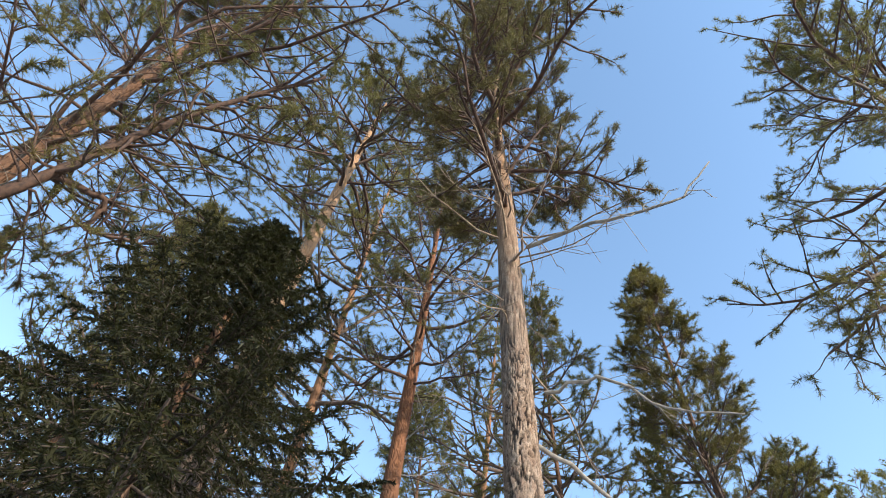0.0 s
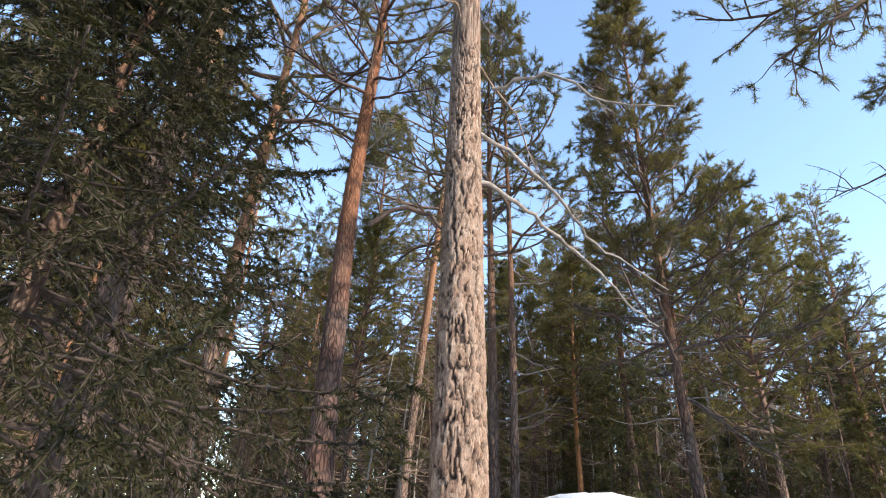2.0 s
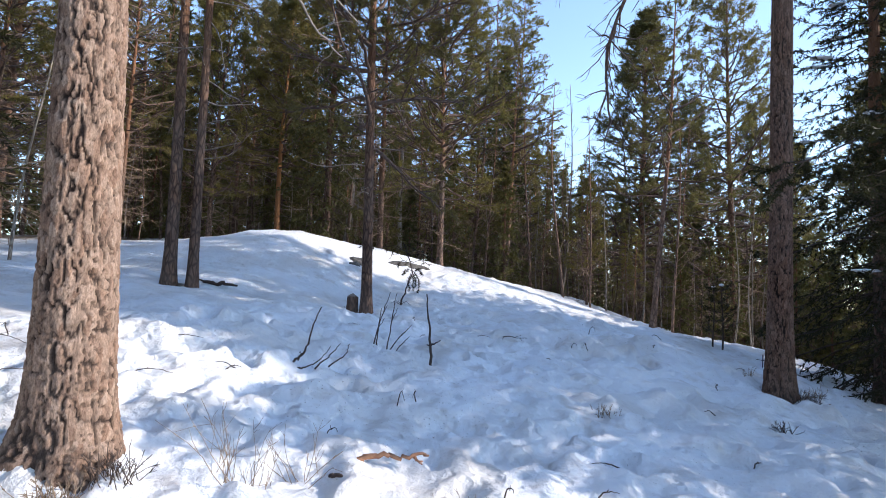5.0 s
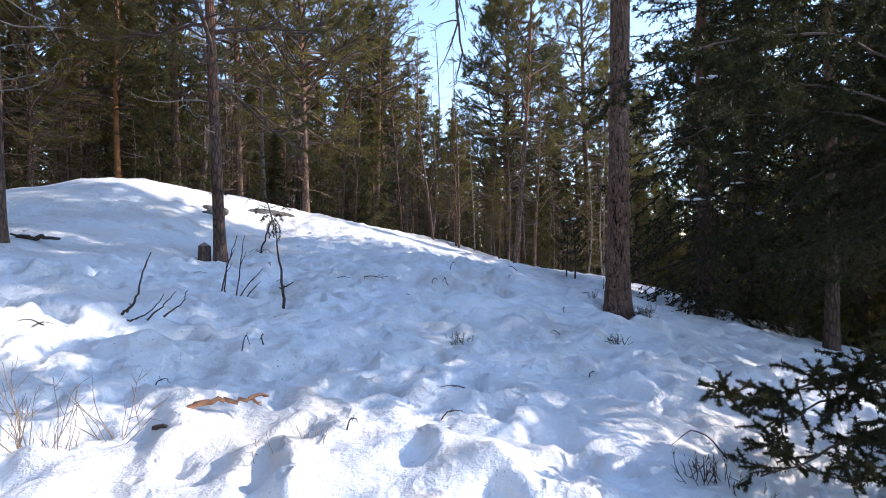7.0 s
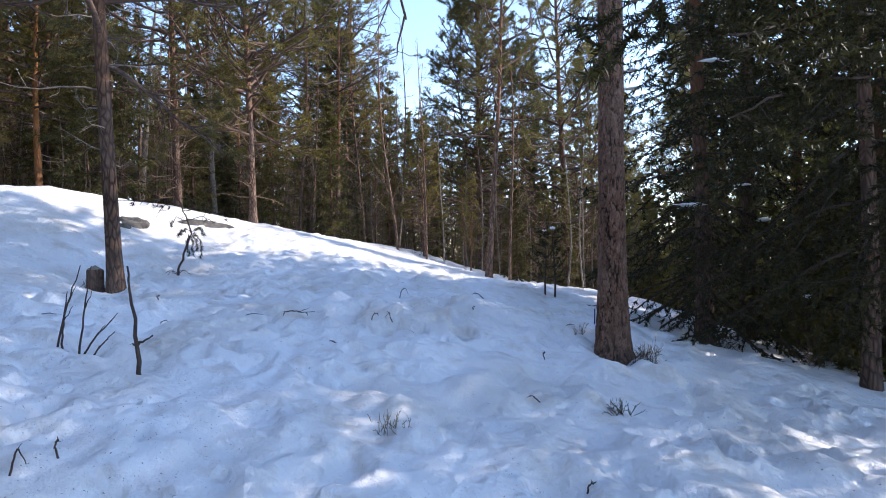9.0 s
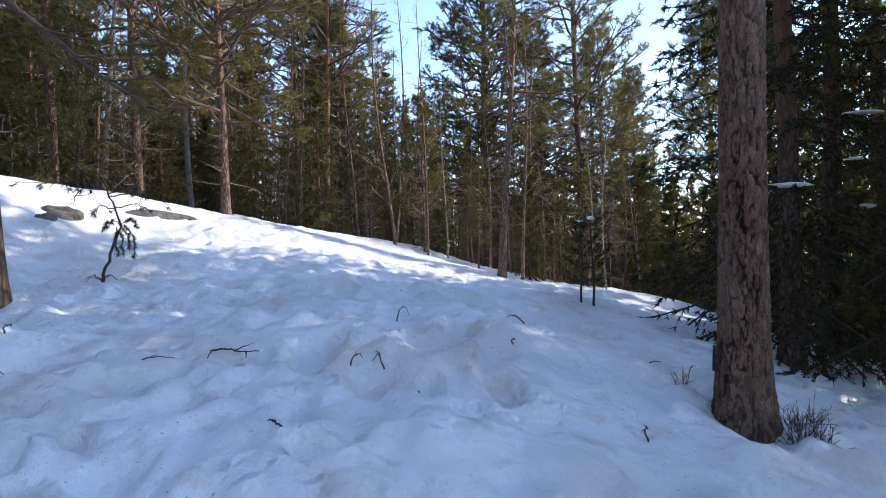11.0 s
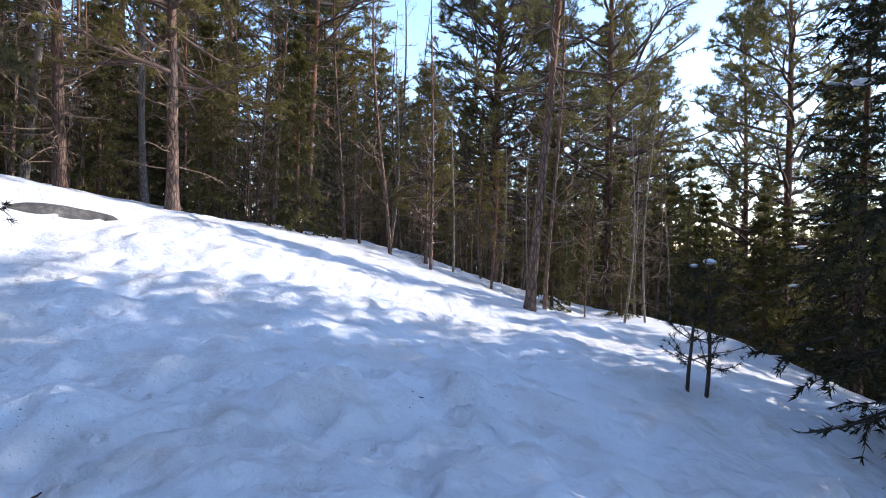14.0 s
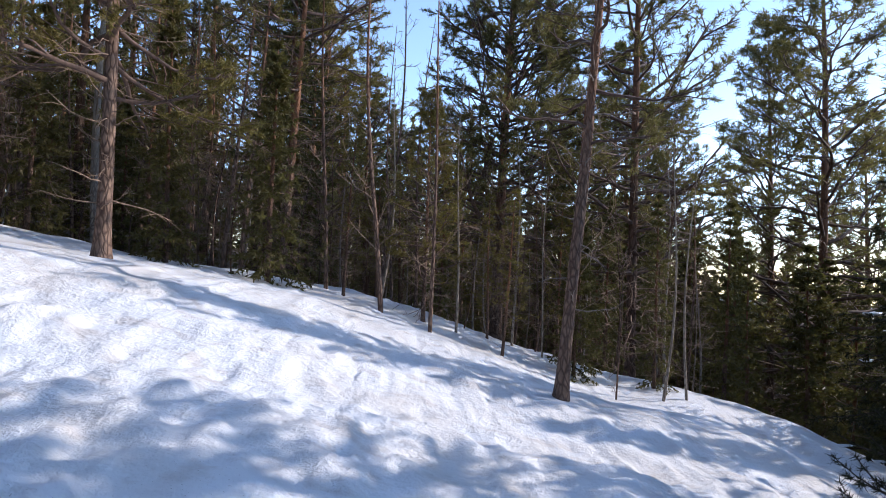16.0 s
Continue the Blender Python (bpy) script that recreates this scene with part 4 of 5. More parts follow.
def in_woods(x, y):
    if y > 20.5 + max(0.0, x - 5) * 0.8:
        return True
    if x > 6.6 + max(0.0, y - 11) * 0.6 and y > -6:
        return True
    if x < -12.5 or (x < -9.5 and (y > 20 or 6 < y < 10.5)) or (x < -9 and y < 5.5):
        return True
    return y < -5


def free(x, y, gap):
    return all((x - a) ** 2 + (y - b) ** 2 > gap * gap for a, b in taken)


used = set()


def plant(kind, n, x, y, scale, turn):
    proto = PROTOS[kind][n % len(PROTOS[kind])]
    m = Matrix.LocRotScale((x, y, ground_z(x, y) - 0.05), Euler((rng.normal() * 0.02, rng.normal() * 0.02, turn)), (scale, scale, scale * rng.uniform(0.92, 1.1)))
    taken.append((x, y))
    if proto.name not in used:
        used.add(proto.name)
        proto.matrix_world = m
        return proto
    return copy_thing(proto, m)


# standout trees, and sun-blocking spruces added at right to shade the snow: kind, model, x, y, scale
for kind, n, x, y, s in (("pine", 2, -6.5, 36.8, 1.1), ("pine", 1, 13.2, 30.5, 1.35), ("pine", 1, 13.0, 27.7, 1.2), ("pine", 4, -7.8, 18.9, 0.9), ("pine", 1, 15.5, 50.3, 0.95), ("spruce", 0, 10.5, 8.6, 1.05), ("spruce", 2, 13.5, 12.0, 1.0), ("spruce", 0, 14.5, 9.4, 1.15), ("spruce", 0, 15.5, 14.2, 1.15), ("pine", 3, -4.4, 29.5, 1.1), ("pine", 1, 10.3, 37.5, 1.05), ("pine", 1, 12.7, 42.9, 1.05),
                         ("pine", 4, -2.6, 33.0, 0.95), ("spruce", 1, 4.6, 30.5, 0.9), ("spruce", 0, -13.5, 24.0, 1.0), ("spruce", 0, -3.4, 40.0, 1.0), ("pine", 4, 7.0, 33.5, 1.1), ("spruce", 1, 12.3, 23.8, 0.9), ("pine", 1, 21.0, 35.0, 1.2), ("spruce", 2, 9.4, 38.0, 1.0), ("pine", 1, 5.4, 25.0, 0.9), ("spruce", 1, 16.0, 22.0, 0.95), ("spruce", 0, 8.4, 9.4, 0.95), ("spruce", 2, 9.6, 12.6, 0.85), ("spruce", 1, 7.6, 11.2, 1.0), ("spruce", 0, 12.2, 9.6, 1.1), ("spruce", 2, 11.4, 14.6, 0.9), ("spruce", 2, 6.4, -1.6, 0.7), ("spruce", 2, -9.9, 18.6, 0.85), ("spruce", 2, 6.7, 13.7, 0.95), ("spruce", 0, 8.8, 15.2, 1.0), ("spruce", 0, 9.9, 11.0, 1.0)):
    plant(kind, n, x, y, s, rng.uniform(0, 6.28))


def clear_view(x, y):
    """Open strips at the edge of the woods."""
    turn = math.degrees(math.atan2(x + 0.6, y - 9.5))
    if 28.5 < turn < 37 and y < 33:
        return True
    # before the pale birch
    u = ((x + 4) * -5.05 + (y - 17) * 7.9) / 87.9
    return 0 < u < 1 and math.hypot(x + 4 + 5.05 * u, y - 17 - 7.9 * u) < 1.3


def fill(total, lo, hi, gap, xr, yr, kinds, small=None):
    placed = 0
    for _ in range(9000):
        if placed >= total:
            break
        x, y = rng.uniform(*xr), rng.uniform(*yr)
        d = math.hypot(x, y - 8)
        if not (lo <= d < hi) or not in_woods(x, y) or not free(x, y, gap) or (not small and clear_view(x, y)):
            continue
        kind, n = kinds[rng.randint(0, len(kinds))]
        if x > 5 and x < 12 and y < 24 and kind.startswith("pine"):
            kind, n = "spruce", rng.randint(0, 3)
        if x > 5 and y > 18 and not small and kind.startswith("spruce") and rng.uniform() < 0.65:
            kind, n = "pine_far", rng.randint(0, 3)
        size, a = rng.uniform(0.75, 1.15), math.degrees(math.atan2(x + 0.3, y - 6))
        if small or (kind != "bare" and y > 15 and (-18 < a < 1 or 13 < a < 21)):
            size = rng.uniform(*small) if small else rng.uniform(0.7, 1.0)
        # lower woods where the hillside falls away, and in the gaps of the skyline
        if kind != "bare" and y > 14:
            away, turn = math.hypot(x + 0.4, y - 8), math.degrees(math.atan2(x + 0.4, y - 8))
            rise = rng.uniform(11, 18) if 28 < turn < 60 else rng.uniform(7, 13) if 13 < turn <= 28 else rng.uniform(9, 15) if -5 < turn < 3 else rng.uniform(9, 16) if turn > 0 else rng.uniform(18, 42)
            size = min(size, (3 + away * math.tan(radians(rise)) - ground_z(x, y)) / TALL[PROTOS[kind][n % len(PROTOS[kind])].name])
            if size < 0.25:
                continue
        plant(kind, n, x, y, size, rng.uniform(0, 6.28))
        placed += 1


NEAR = [("pine", k) for k in range(5)] * 2 + [("spruce", k) for k in range(3)]
FAR = [("pine_far", k) for k in range(3)] * 2 + [("spruce_far", k) for k in range(2)]
fill(30, 0, 30, 2.1, (-22, 6), (18, 38), NEAR)
fill(6, 0, 32, 2.5, (4, 22), (16, 36), NEAR)
fill(30, 0, 44, 2.2, (10, 36), (16, 48), FAR)
fill(34, 0, 34, 1.5, (3, 24), (14, 38), [("spruce_far", 0), ("spruce_far", 1)], (0.35, 0.65))
fill(140, 0, 58, 1.5, (13, 42), (18, 60), [("spruce_far", 0), ("spruce_far", 1), ("pine_far", 1)], (0.7, 1.0))
fill(46, 0, 30, 1.1, (-18, 6), (20, 36), [("spruce_far", 1), ("pine_far", 2), ("pine_far", 1)], (0.22, 0.42))
fill(26, 0, 34, 2.0, (-32, -9), (2, 26), NEAR)
fill(10, 0, 26, 2.0, (-20, -8.5), (-6, 6), NEAR)
fill(14, 0, 30, 2.6, (-26, 14), (-20, 4), FAR)
fill(62, 20, 44, 1.9, (-30, 16), (20, 48), FAR)
fill(130, 26, 66, 1.8, (-52, 26), (6, 72), FAR)
fill(190, 0, 32, 0.7, (-22, 20), (4, 38), [("bare", k) for k in range(4)])
fill(110, 0, 26, 0.6, (-16, 12), (20, 29), [("bare", k) for k in range(4)])
# low spruces down the slope's far side
for kind, n, x, y, size in (("spruce", 0, 11.3, 25.6, 0.52), ("spruce", 1, 14.2, 24.6, 0.7), ("spruce", 0, 16.6, 27.2, 0.62), ("spruce", 1, 12.2, 22.0, 0.6), ("spruce", 0, 18.2, 30.2, 0.72), ("spruce", 2, 15.6, 33.2, 0.68), ("spruce", 0, 19.4, 26.0, 0.68), ("spruce", 1, 9.8, 27.4, 0.75), ("spruce", 2, 20.5, 32.0, 0.7)):
    plant(kind, n, x, y, size, rng.uniform(0, 6.28))


def far_woods():
    """The woods further off: many small conifers with ragged crowns, too far to count."""
    r = np.random.RandomState(77)
    pos, way = [], []
    stems = Geo()
    for _ in range(1300):
        a, d = r.uniform(0, 6.283), r.uniform(54, 130)
        x, y, h = d * math.sin(a), 8 + d * math.cos(a), r.uniform(15, 25)
        z0 = ground_z(x, y)
        stems.tube(np.array([[x, y, z0 - 0.5], [x, y, z0 + h]]), np.array([0.16, 0.03]), 4, False)
        n = 150 if math.cos(a) > 0.2 else 36
        u = r.uniform(0.02, 1, n)
        w = 2.3 * (1.02 - u) * r.uniform(0.4, 1, n)
        b = r.uniform(0, 6.283, n)
        pos.append(np.stack([x + w * np.sin(b), y + w * np.cos(b), z0 + u * h], -1))
        way.append(np.stack([np.sin(b), np.cos(b), np.full(n, 0.1)], -1))
    woods = new("far_woods")
    tagged(woods, "distant conifer woods behind the slope", "woods", kind="stuff")
    part("trunk", stems, BARK_DARK, woods)
    part("crown", needles(r, np.concatenate(pos), unit(np.concatenate(way)), 4, 0.75, 0.26, 0.6), FOREST_SPRUCE, woods, smooth=False)


far_woods()


# ---- things on the snow ----
def twig(name, label, x, y, runs, r, mat, seed, group="", category="twig", sink=0.02, turn=0.0):
    """A twig or dead branch lying on or standing in the snow: several runs of offsets, each a crooked tapering stick; the first carries the others."""
    rg = np.random.RandomState(seed)
    top = None
    for n, run in enumerate(runs):
        run = np.array(run, float)
        t = np.linspace(0, len(run) - 1, len(run) * 4)
        p = np.stack([np.interp(t, np.arange(len(run)), run[:, k]) for k in range(3)], -1)
        for _ in range(2):
            p[1:-1] = (p[:-2] + 2 * p[1:-1] + p[2:]) / 4
        p[1:-1] += rg.normal(size=p[1:-1].shape) * r * 0.35
        g = Geo()
        rr = r * (1.0 if n == 0 else 0.6)
        g.tube(p, rr * np.linspace(1, 0.35, len(p)), 6)
        if n == 0:
            top = new(name, g.mesh(name, mat))
        else:
            part("side_twig", g, mat, top)
    tagged(top, label, category, group)
    top.matrix_world = Matrix.LocRotScale((x, y, ground_z(x, y) - sink), Euler((0, 0, turn)), None)
    return top


# the thin straight stick, with two short side twigs
twig("stick", "thin dark upright stick standing in the snow", -2.04, 6.11, [[(0, 0, -0.1), (-0.02, 0.0, 0.27), (-0.06, 0.02, 0.55), (-0.1, 0.03, 0.84)],
     [(-0.02, 0, 0.24), (0.05, 0, 0.28), (0.1, 0.01, 0.31)], [(-0.02, 0, 0.24), (-0.07, 0.02, 0.25)]], 0.019, TWIG_WOOD, 1, category="stick")
# the forked dead branch
twig("dead_branch", "dark crooked dead branch sticking out of snow", -3.25, 5.12, [[(-0.08, 0, 0.0), (0.05, 0.0, 0.05), (0.15, -0.02, 0.16), (0.2, -0.02, 0.38), (0.28, 0, 0.6)],
     [(0.1, -0.1, -0.02), (0.25, -0.16, 0.0), (0.4, -0.14, 0.1), (0.46, -0.1, 0.22)], [(0.3, -0.1, -0.02), (0.45, -0.05, 0.14), (0.52, 0, 0.24)], [(0.4, 0, 0.0), (0.56, 0.02, 0.12), (0.6, 0.05, 0.24)],
     [(0.05, 0, 0.04), (0.02, 0.1, 0.12)]], 0.016, TWIG_WOOD, 2, category="branch")
# the group of bare shoots
for n, (dx, a, h) in enumerate(((-0.12, 0.2, 0.68), (-0.06, 0.03, 0.48), (0.07, 0.1, 0.76), (0.06, 0.32, 0.36), (0.12, 0.24, 0.26))):
    twig("bare_shoot", "thin bare brown shoot standing in the snow", -2.8 + dx, 6.45, [[(0, 0, -0.05), (a * 0.5, 0, h * 0.5), (a, 0.03, h)], [(a * 0.5, 0, h * 0.5), (a * 0.5 + 0.08, 0, h * 0.75)]],
         0.0095, TWIG_WOOD, 10 + n, "bare shoots in the snow", "shoot")
# broken piece of reddish wood
wood = twig("broken_wood", "broken reddish piece of pine wood on snow", -1.75, 3.5, [[(-0.05, 0.0, 0.03), (0.08, 0.06, 0.07), (0.2, 0.1, 0.05), (0.33, 0.16, 0.07), (0.4, 0.2, 0.06)],
            [(0.3, 0.14, 0.06), (0.38, 0.12, 0.02)]], 0.022, RED_WOOD, 20, category="wood")
twig("bark_strip", "dark curled strip of bark on snow", -1.9, 3.3, [[(0, 0, 0.02), (0.1, -0.06, 0.05), (0.2, -0.09, 0.03)]], 0.018, TWIG_WOOD, 21, category="bark")
# small log by the twin stems
twig("fallen_log", "short dark fallen log lying on snow", -6.55, 8.2, [[(-0.3, 0.05, 0.05), (0.0, 0, 0.06), (0.45, -0.08, 0.04)], [(-0.1, 0, 0.08), (-0.3, -0.1, 0.12)]], 0.055, TWIG_WOOD, 22, category="log")
# arched and lying twigs: x, y, length, height, turn
for n, (x, y, ln, h, turn) in enumerate((
        (1.41, 3.61, 0.32, 0.2, 2.9), (-0.24, 8.95, 0.14, 0.16, 0.6), (-0.48, 7.95, 0.16, 0.12, 0.9), (-0.33, 7.95, 0.1, 0.13, 2.2), (0.66, 8.69, 0.16, 0.08, 2.8), (1.8, 8.75, 0.16, 0.04, 0.2),
        (-1.79, 7.85, 0.25, 0.05, 0.3), (-0.06, 7.56, 0.06, 0.08, 1.0), (-0.77, 7.06, 0.12, 0.03, 2.6), (1.25, 7.43, 0.1, 0.1, 1.3), (-2.14, 10.06, 0.18, 0.03, 0.1), (-0.12, 4.3, 0.28, 0.04, 2.9),
        (-0.13, 3.78, 0.18, 0.05, 0.5), (-0.74, 3.48, 0.1, 0.1, 0.8), (-1.93, 4.75, 0.06, 0.2, 0.2), (-1.85, 4.95, 0.05, 0.12, 2.0), (-2.19, 3.92, 0.2, 0.12, 1.4), (-3.82, 3.75, 0.4, 0.08, 0.4),
        (-4.13, 4.5, 0.4, 0.05, 0.2), (-3.6, 4.45, 0.3, 0.06, 3.0), (-3.45, 4.4, 0.16, 0.05, 0.9), (-5.3, 3.6, 0.5, 0.16, 0.3), (-5.6, 3.9, 0.4, 0.12, 2.6), (-4.6, 3.2, 0.3, 0.05, 0.5), (0.61, 8.3, 0.08, 0.03, 1.0),
        (-0.45, 11.3, 0.1, 0.03, 0.4), (-2.9, 8.1, 0.2, 0.05, 1.9), (-3.6, 7.3, 0.25, 0.04, 0.2), (0.95, 6.3, 0.12, 0.04, 2.4), (1.1, 5.1, 0.14, 0.04, 0.7), (-2.6, 7.6, 0.1, 0.05, 0.3), (-4.9, 6.2, 0.3, 0.07, 0.1))):
    h *= 0.75
    twig("twig", "thin dark fallen twig lying on the snow", x, y, [[(-ln / 2, 0, -0.01), (-ln * 0.2, 0.02, h * 0.8), (ln * 0.15, 0, h), (ln / 2, 0.03, h * 0.35)], [(-ln * 0.1, 0, h * 0.85), (0.02, ln * 0.25, h * 1.1)]],
         0.006, TWIG_WOOD, 40 + n, "fallen twigs on the snow", "twig", 0.0, turn)
# dark branch heap on the open slope
twig("dead_branch", "dark flat dead branch half sunk in snow", -1.46, 8.1, [[(-0.16, 0, 0.03), (0.0, 0.02, 0.06), (0.14, -0.02, 0.04), (0.3, -0.08, 0.05)], [(-0.05, 0, 0.05), (-0.05, -0.12, 0.0)], [(0.1, 0, 0.04), (0.2, 0.1, 0.08)],
     [(0.2, -0.04, 0.04), (0.24, -0.16, 0.02)]], 0.009, TWIG_WOOD, 80, category="branch")


def tuft(name, label, x, y, stems, height, spread, mat, seed, group, category, r=0.0035, side=3):
    """A tuft of thin stems that grow out of the snow."""
    rg = np.random.RandomState(seed)
    g = Geo()
    for _ in range(stems):
        a, rad = rg.uniform(0, 6.28), spread * rg.uniform(0, 0.45)
        lean = heading(rg.uniform(0, 6.28), radians(rg.uniform(35, 85)))
        p = bend(rg, (rad * math.sin(a), rad * math.cos(a), -0.03), lean, height * rg.uniform(0.5, 1.15), 6, lift=0.05, wiggle=0.13)
        g.tube(p, r * np.linspace(1, 0.5, 6), 3, False)
        for _k in range(side):
            q, e = along(p, rg.uniform(0.35, 0.95))
            g.tube(bend(rg, q, unit(e + rg.normal(size=3) * 0.5), height * rg.uniform(0.12, 0.3), 3, wiggle=0.2), r * 0.7 * np.linspace(1, 0.6, 3), 3, False)
    ob = new(name, g.mesh(name, mat))
    tagged(ob, label, category, group)
    ob.location = (x, y, ground_z(x, y))
    return ob


for n, (x, y, st, h, sp) in enumerate(((2.3, 7.68, 55, 0.26, 0.3), (2.42, 7.85, 30, 0.22, 0.25), (1.62, 6.25, 26, 0.16, 0.25), (-0.09, 5.64, 22, 0.14, 0.3), (-2.85, 2.5, 40, 0.2, 0.3), (-2.95, 2.25, 40, 0.18, 0.3),
                                       (-3.6, 2.2, 30, 0.2, 0.3), (1.78, 8.2, 12, 0.2, 0.12), (1.35, 3.3, 24, 0.22, 0.4), (1.7, 3.1, 22, 0.2, 0.4), (5.0, 11.4, 30, 0.4, 0.5), (6.2, 11.0, 30, 0.4, 0.6),
                                       (-4.75, 9.75, 10, 0.2, 0.3), (-7.1, 4.1, 26, 0.25, 0.4), (5.6, 13.6, 26, 0.4, 0.5))):
    tuft("heather_tuft", "dry brown heather tuft poking through snow", x, y, st, h, sp, DRY_STEM if n % 2 else TWIG_WOOD, 300 + n, "heather tufts in the snow", "tuft")
for n, (x, y, st, h) in enumerate(((-2.35, 2.85, 7, 0.75), (-2.05, 3.2, 10, 0.4), (-2.28, 3.05, 9, 0.42), (-2.5, 3.0, 8, 0.35), (-0.99, 3.32, 6, 0.18), (-1.2, 3.1, 5, 0.14), (-3.7, 2.9, 8, 0.3))):
    tuft("stem_tuft", "thin dry brown stems standing in the snow", x, y, st, h, 0.25, DRY_STEM, 330 + n, "dry stems in the snow", "stems", 0.003, 2)


def stump(x, y):
    g = Geo()
    z = np.array([-0.1, 0.0, 0.1, 0.22, 0.3, 0.31])
    g.tube(np.stack([0.02 * z, 0 * z, z], -1), np.array([0.15, 0.13, 0.115, 0.112, 0.11, 0.098]), 14)
    ob = new("tree_stump", g.mesh("tree_stump", BARK_DARK))
    tagged(ob, "small sawn tree stump beside the slim pine", "stump")
    ob.location = (x, y, ground_z(x, y))
    g = Geo()
    g.tube(np.array([[0, 0, 0.29], [0.002, 0, 0.318]]), np.array([0.1, 0.096]), 14)
    part("cut_face", g, DEAD_WOOD, ob, "weathered grey sawn face")


stump(-4.78, 9.95)


def rock(x, y, size, seed, label, sink=0.05, turn=0.0):
    rg = np.random.RandomState(seed)
    bm = bmesh.new()
    bmesh.ops.create_icosphere(bm, subdivisions=3, radius=1.0)
    off = rg.uniform(0, 50, 3)
    for v in bm.verts:
        c = v.co.copy()
        k = 1 + 0.35 * noise.noise(c * 1.3 + Vector(off)) + 0.12 * noise.noise(c * 3.5 + Vector(off))
        v.co = Vector((c.x * size[0] * k, c.y * size[1] * k, c.z * size[2] * k))
    me = bpy.data.meshes.new("rock")
    bm.to_mesh(me)
    bm.free()
    me.materials.append(ROCK)
    ob = new("rock", me)
    tagged(ob, label, "rock", "rocks on the knoll")
    ob.matrix_world = Matrix.LocRotScale((x, y, ground_z(x, y) - sink), Euler((0, 0, turn)), None)
    return ob


rock(-5.7, 15.2, (0.8, 0.2, 0.18), 3, "flat dark rock ledge under a snow overhang", 0.27, 0.5)
rock(-6.35, 13.6, (0.36, 0.28, 0.22), 4, "grey boulder half buried in the snow", 0.1)
rock(-6.2, 13.1, (0.2, 0.18, 0.15), 5, "small pale boulder half buried in snow", 0.08)

def small_pine(name, label, x, y, height, r, whorls, reach, seed, tufts=6, droop=0.0, lean=(0, 0), low=0.4, cap_size=0.0, group=""):
    """A knee-to-breast-high pine sapling: dark stem and a few whorls of twigs with needle tufts."""
    rg = np.random.RandomState(seed)
    tree = new(name)
    tagged(tree, label, "sapling", group)
    line = stem_line(rg, height, lean, 0.015, 8)
    g = Geo()
    g.tube(np.vstack([[[0, 0, -0.15]], line]), r * np.concatenate([[1.1], np.linspace(1, 0.4, 8)]), 6)
    part("trunk", g, TWIG_WOOD, tree)
    tp, td = [], []
    for w in range(whorls):
        u = low + (1 - low) * (w + 0.5) / whorls
        for k in range(5):
            p, d = along(line, min(u, 0.99))
            pts = bend(rg, p, heading(k * 1.257 + w + rg.normal() * 0.3, radians(rg.uniform(5, 35))), reach * (1.2 - 0.6 * u) * rg.uniform(0.6, 1.2), 6, lift=0.2, wiggle=0.12, droop=droop)
            g = Geo()
            g.tube(pts, 0.006 * np.linspace(1, 0.5, 6), 4)
            part("branch", g, TWIG_WOOD, tree)
            for c in np.linspace(0.4, 0.99, tufts):
                q, e = along(pts, c)
                tp.append(q)
                td.append(e)
                if rg.uniform() < 0.5:
                    tp.append(q + unit(e + rg.normal(size=3)) * 0.06)
                    td.append(unit(e + rg.normal(size=3) * 0.5))
    part("crown", needles(rg, np.array(tp), np.array(td), 26, 0.06, 0.005, 0.6), SPRUCE_NEEDLES_SHADED, tree, smooth=False)
    if cap_size:
        g = Geo()
        blob(g, line[-1] + np.array([0, 0, 0.02]), (cap_size, cap_size, cap_size * 0.5), rg)
        part("snow_lump", g, CAP_SNOW, tree, "small lump of snow on its tip")
    tree.location = (x, y, ground_z(x, y))
    return tree


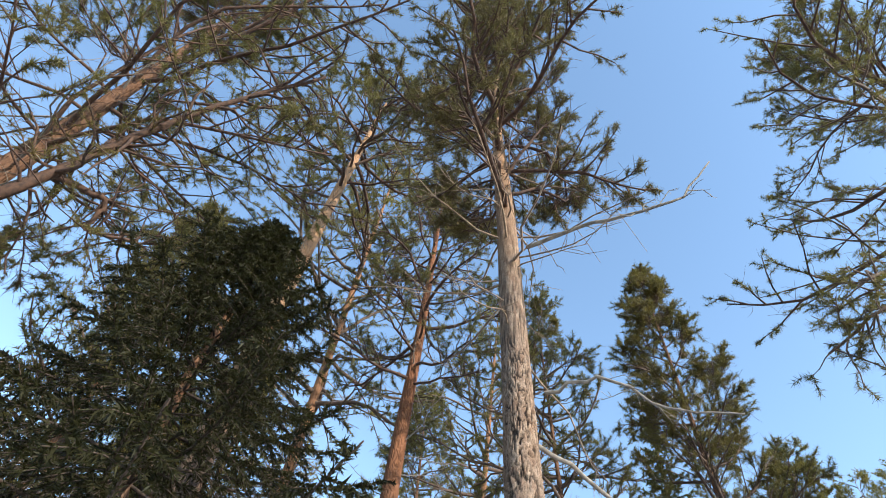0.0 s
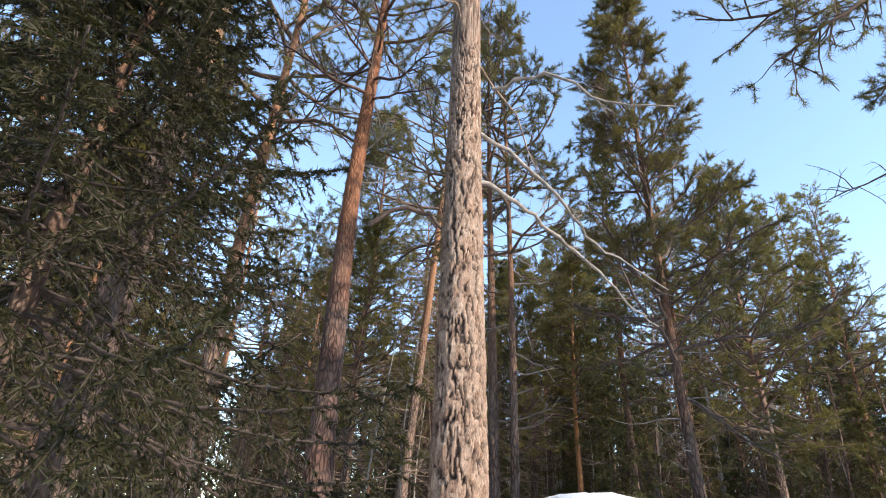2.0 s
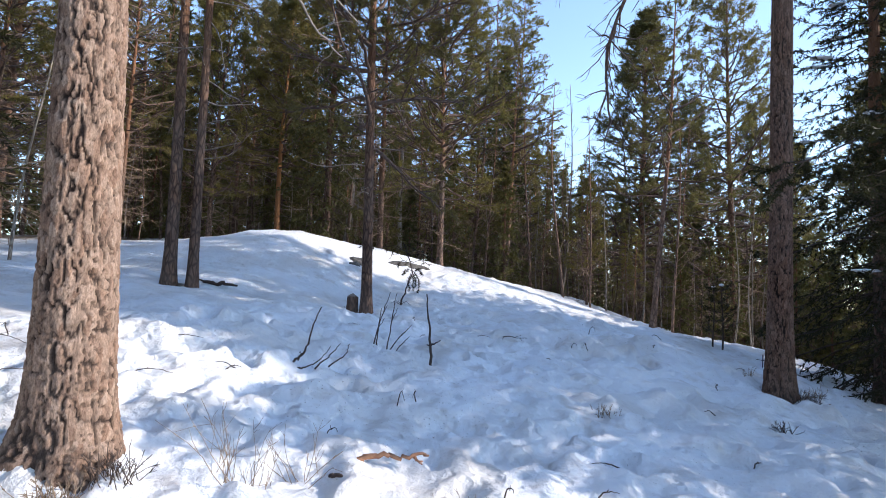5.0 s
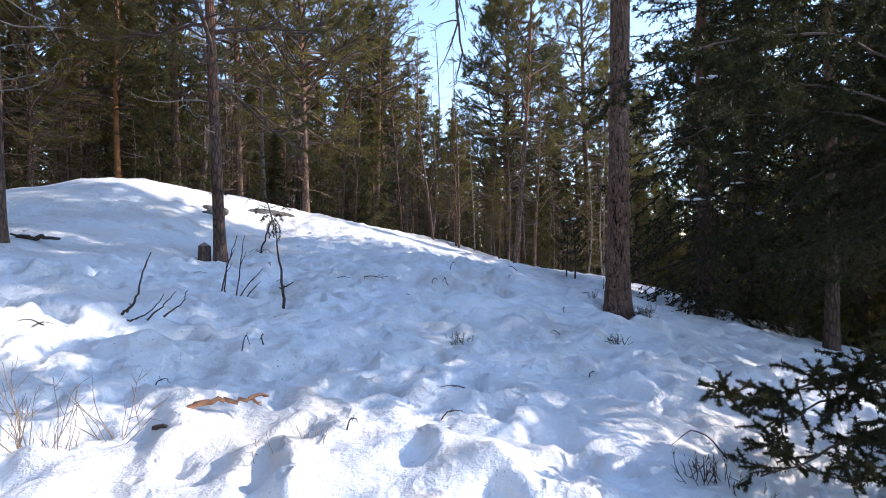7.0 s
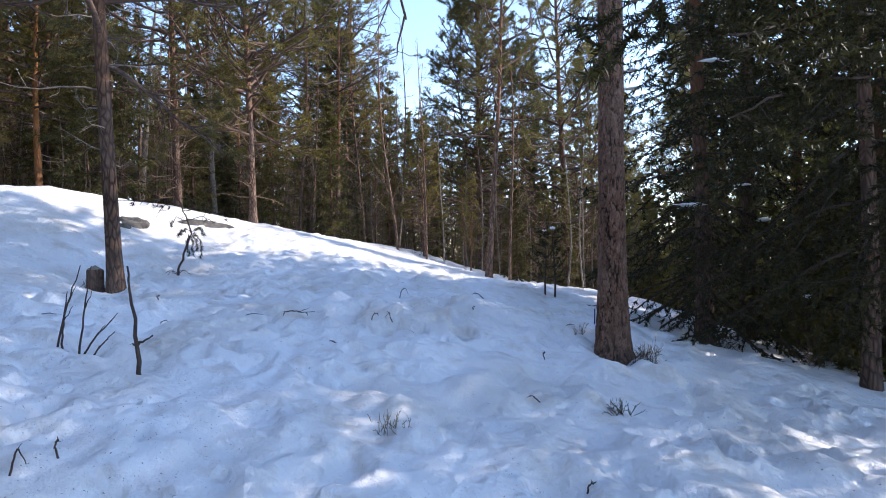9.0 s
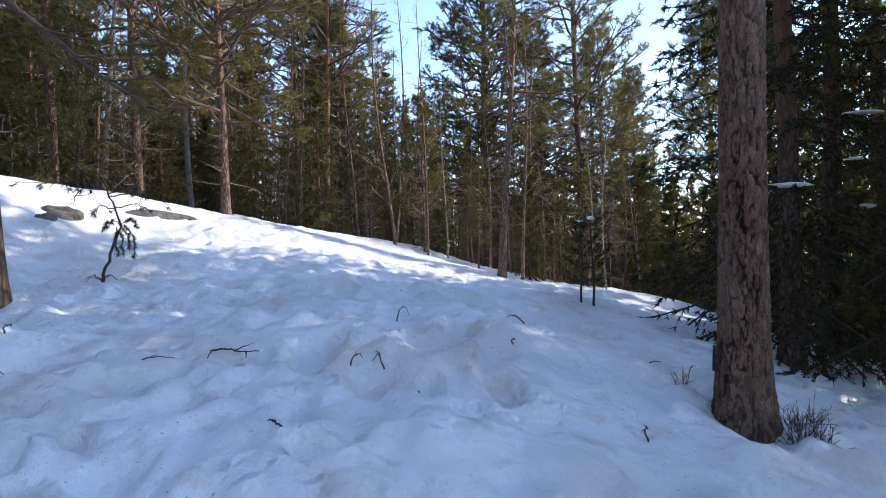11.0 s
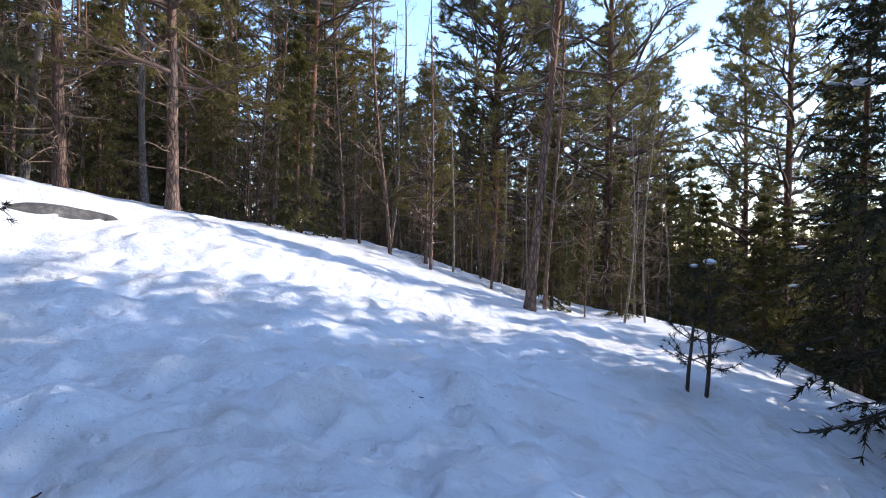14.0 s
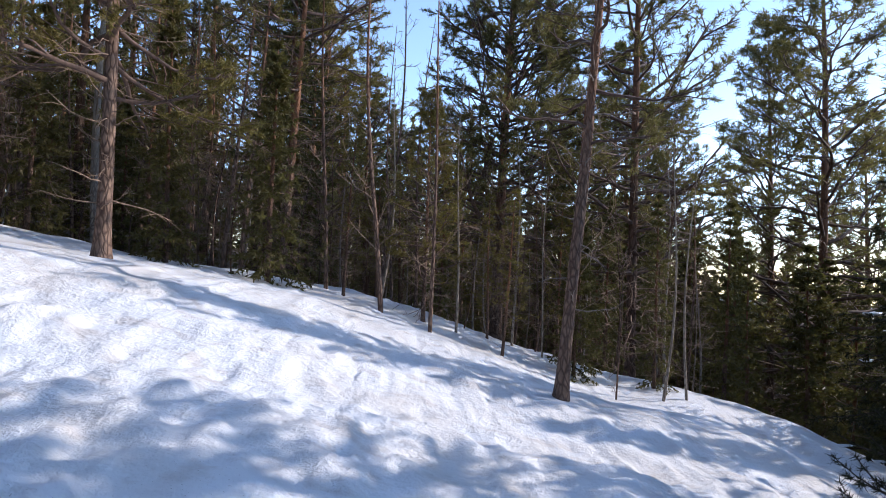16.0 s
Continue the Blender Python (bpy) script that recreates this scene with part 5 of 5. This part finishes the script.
small_pine("pine_sapling", "slim dark pine sapling capped with snow", 2.27, 13.02, 1.25, 0.02, 5, 0.55, 401, cap_size=0.04, low=0.16, tufts=4, group="pine saplings")
small_pine("pine_sapling", "slim dark pine sapling capped with snow", 2.46, 13.0, 1.35, 0.022, 5, 0.55, 402, cap_size=0.06, low=0.14, tufts=4, group="pine saplings")
def broken_sapling(x, y):
    """A bent, broken sapling: a leaning stem with a hanging clump of needles and a bare crooked top that spreads sideways."""
    tree = tagged(new("pine_sapling"), "bent broken pine sapling with hanging dark needle clump", "sapling")
    rg = np.random.RandomState(403)

    def stick(name, pts, r, parent=tree, label=""):
        p = np.array(pts, float)
        t = np.linspace(0, len(p) - 1, len(p) * 3)
        p = np.stack([np.interp(t, np.arange(len(p)), p[:, k]) for k in range(3)], -1)
        p[1:-1] += rg.normal(size=p[1:-1].shape) * 0.01
        g = Geo()
        g.tube(p, r * np.linspace(1, 0.35, len(p)), 6)
        return part(name, g, TWIG_WOOD, parent, label), p

    stem, line = stick("trunk", [(-0.03, 0, -0.1), (0.02, 0, 0.15), (0.13, 0, 0.45), (0.22, 0.02, 0.75), (0.12, 0.02, 1.1), (-0.02, 0.03, 1.42)], 0.024)
    tp, td = [], []
    for n, run in enumerate(([(0.2, 0, 0.75), (0.3, 0, 0.72), (0.38, 0.02, 0.5), (0.36, 0.03, 0.3)], [(0.18, 0, 0.72), (0.24, -0.05, 0.6), (0.26, -0.06, 0.35)], [(0.18, 0, 0.7), (0.14, 0.05, 0.55), (0.17, 0.07, 0.34)],
                             [(0.2, 0, 0.78), (0.3, 0.06, 0.62), (0.3, 0.1, 0.42)], [(0.22, 0, 0.8), (0.08, 0.05, 0.78), (0.0, 0.08, 0.68)], [(0.22, 0, 0.76), (0.36, -0.03, 0.82), (0.44, -0.04, 0.7)])):
        ob, p = stick("branch", run, 0.008)
        for c in np.linspace(0.3, 0.99, 10):
            q, e = along(p, c)
            tp.append(q)
            td.append(e)
    # thin tops reaching sideways with sparse tufts
    for run in ([(0.08, 0.02, 1.2), (-0.2, 0.03, 1.32), (-0.55, 0.05, 1.28), (-0.95, 0.1, 1.3)], [(0.1, 0.02, 1.12), (0.4, 0.0, 1.16), (0.75, 0.03, 1.05)], [(0.17, 0, 0.98), (0.42, 0.03, 1.02), (0.6, 0.05, 0.92)],
                [(0.02, 0.02, 1.3), (-0.2, -0.08, 1.18), (-0.32, -0.1, 1.0)], [(0.18, 0, 0.95), (0.0, 0.04, 1.0), (-0.12, 0.05, 0.9)], [(0.08, 0, 1.15), (0.3, 0.1, 1.25), (0.5, 0.16, 1.2)]):
        ob, p = stick("branch", run, 0.009)
        for k in range(7):
            q, e = along(p, rg.uniform(0.3, 0.97))
            w = unit(e * 0.5 + rg.normal(size=3) * np.array([0.6, 0.6, 0.5]) + np.array([0, 0, -0.2]))
            g = Geo()
            tw = bend(rg, q, w, rg.uniform(0.06, 0.2), 4, wiggle=0.2)
            g.tube(tw, np.array([0.004, 0.0035, 0.003, 0.002]), 4, False)
            part("side_twig", g, TWIG_WOOD, ob)
            if rg.uniform() < 0.6:
                tp.append(tw[-1])
                td.append(w)
    # a few stubs round the foot
    for a in (0.4, 2.3, 3.6, 5.2):
        stick("branch", [(0, 0, 0.02), (0.14 * math.sin(a), 0.14 * math.cos(a), 0.1), (0.3 * math.sin(a), 0.3 * math.cos(a), 0.03)], 0.007)
    part("crown", needles(rg, np.array(tp), np.array(td), 30, 0.075, 0.006, 0.55), SPRUCE_NEEDLES_SHADED, tree, smooth=False)
    tree.matrix_world = Matrix.LocRotScale((x, y, ground_z(x, y)), Euler((0, 0, 0.35)), None)


broken_sapling(-4.3, 11.45)
# blue paint mark low on the bark of the edge pine
g = Geo()
a = np.linspace(radians(262), radians(276), 8)
zz = np.linspace(0.38, 0.55, 6)
A, Zz = np.meshgrid(a, zz)
R = 0.2 - (Zz - 0.28) * 0.05
v = np.stack([R * np.sin(A), R * np.cos(A), Zz], -1).reshape(-1, 3)
i, j = np.arange(5)[:, None] * 8, np.arange(7)[None]
g.add(v, np.stack([i + j, i + j + 1, i + 9 + j, i + 8 + j], -1).reshape(-1, 4))
PAINT, _nt, _b = material("blue_paint")
_b.inputs["Base Color"].default_value, _b.inputs["Roughness"].default_value = (0.01, 0.02, 0.055, 1), 0.9
bump(_nt, _b, noise_tex(_nt, coords(_nt), 40.0), 0.5, 0.01)
part("paint_mark", g, PAINT, edge_pine, "faded blue paint mark on the bark")
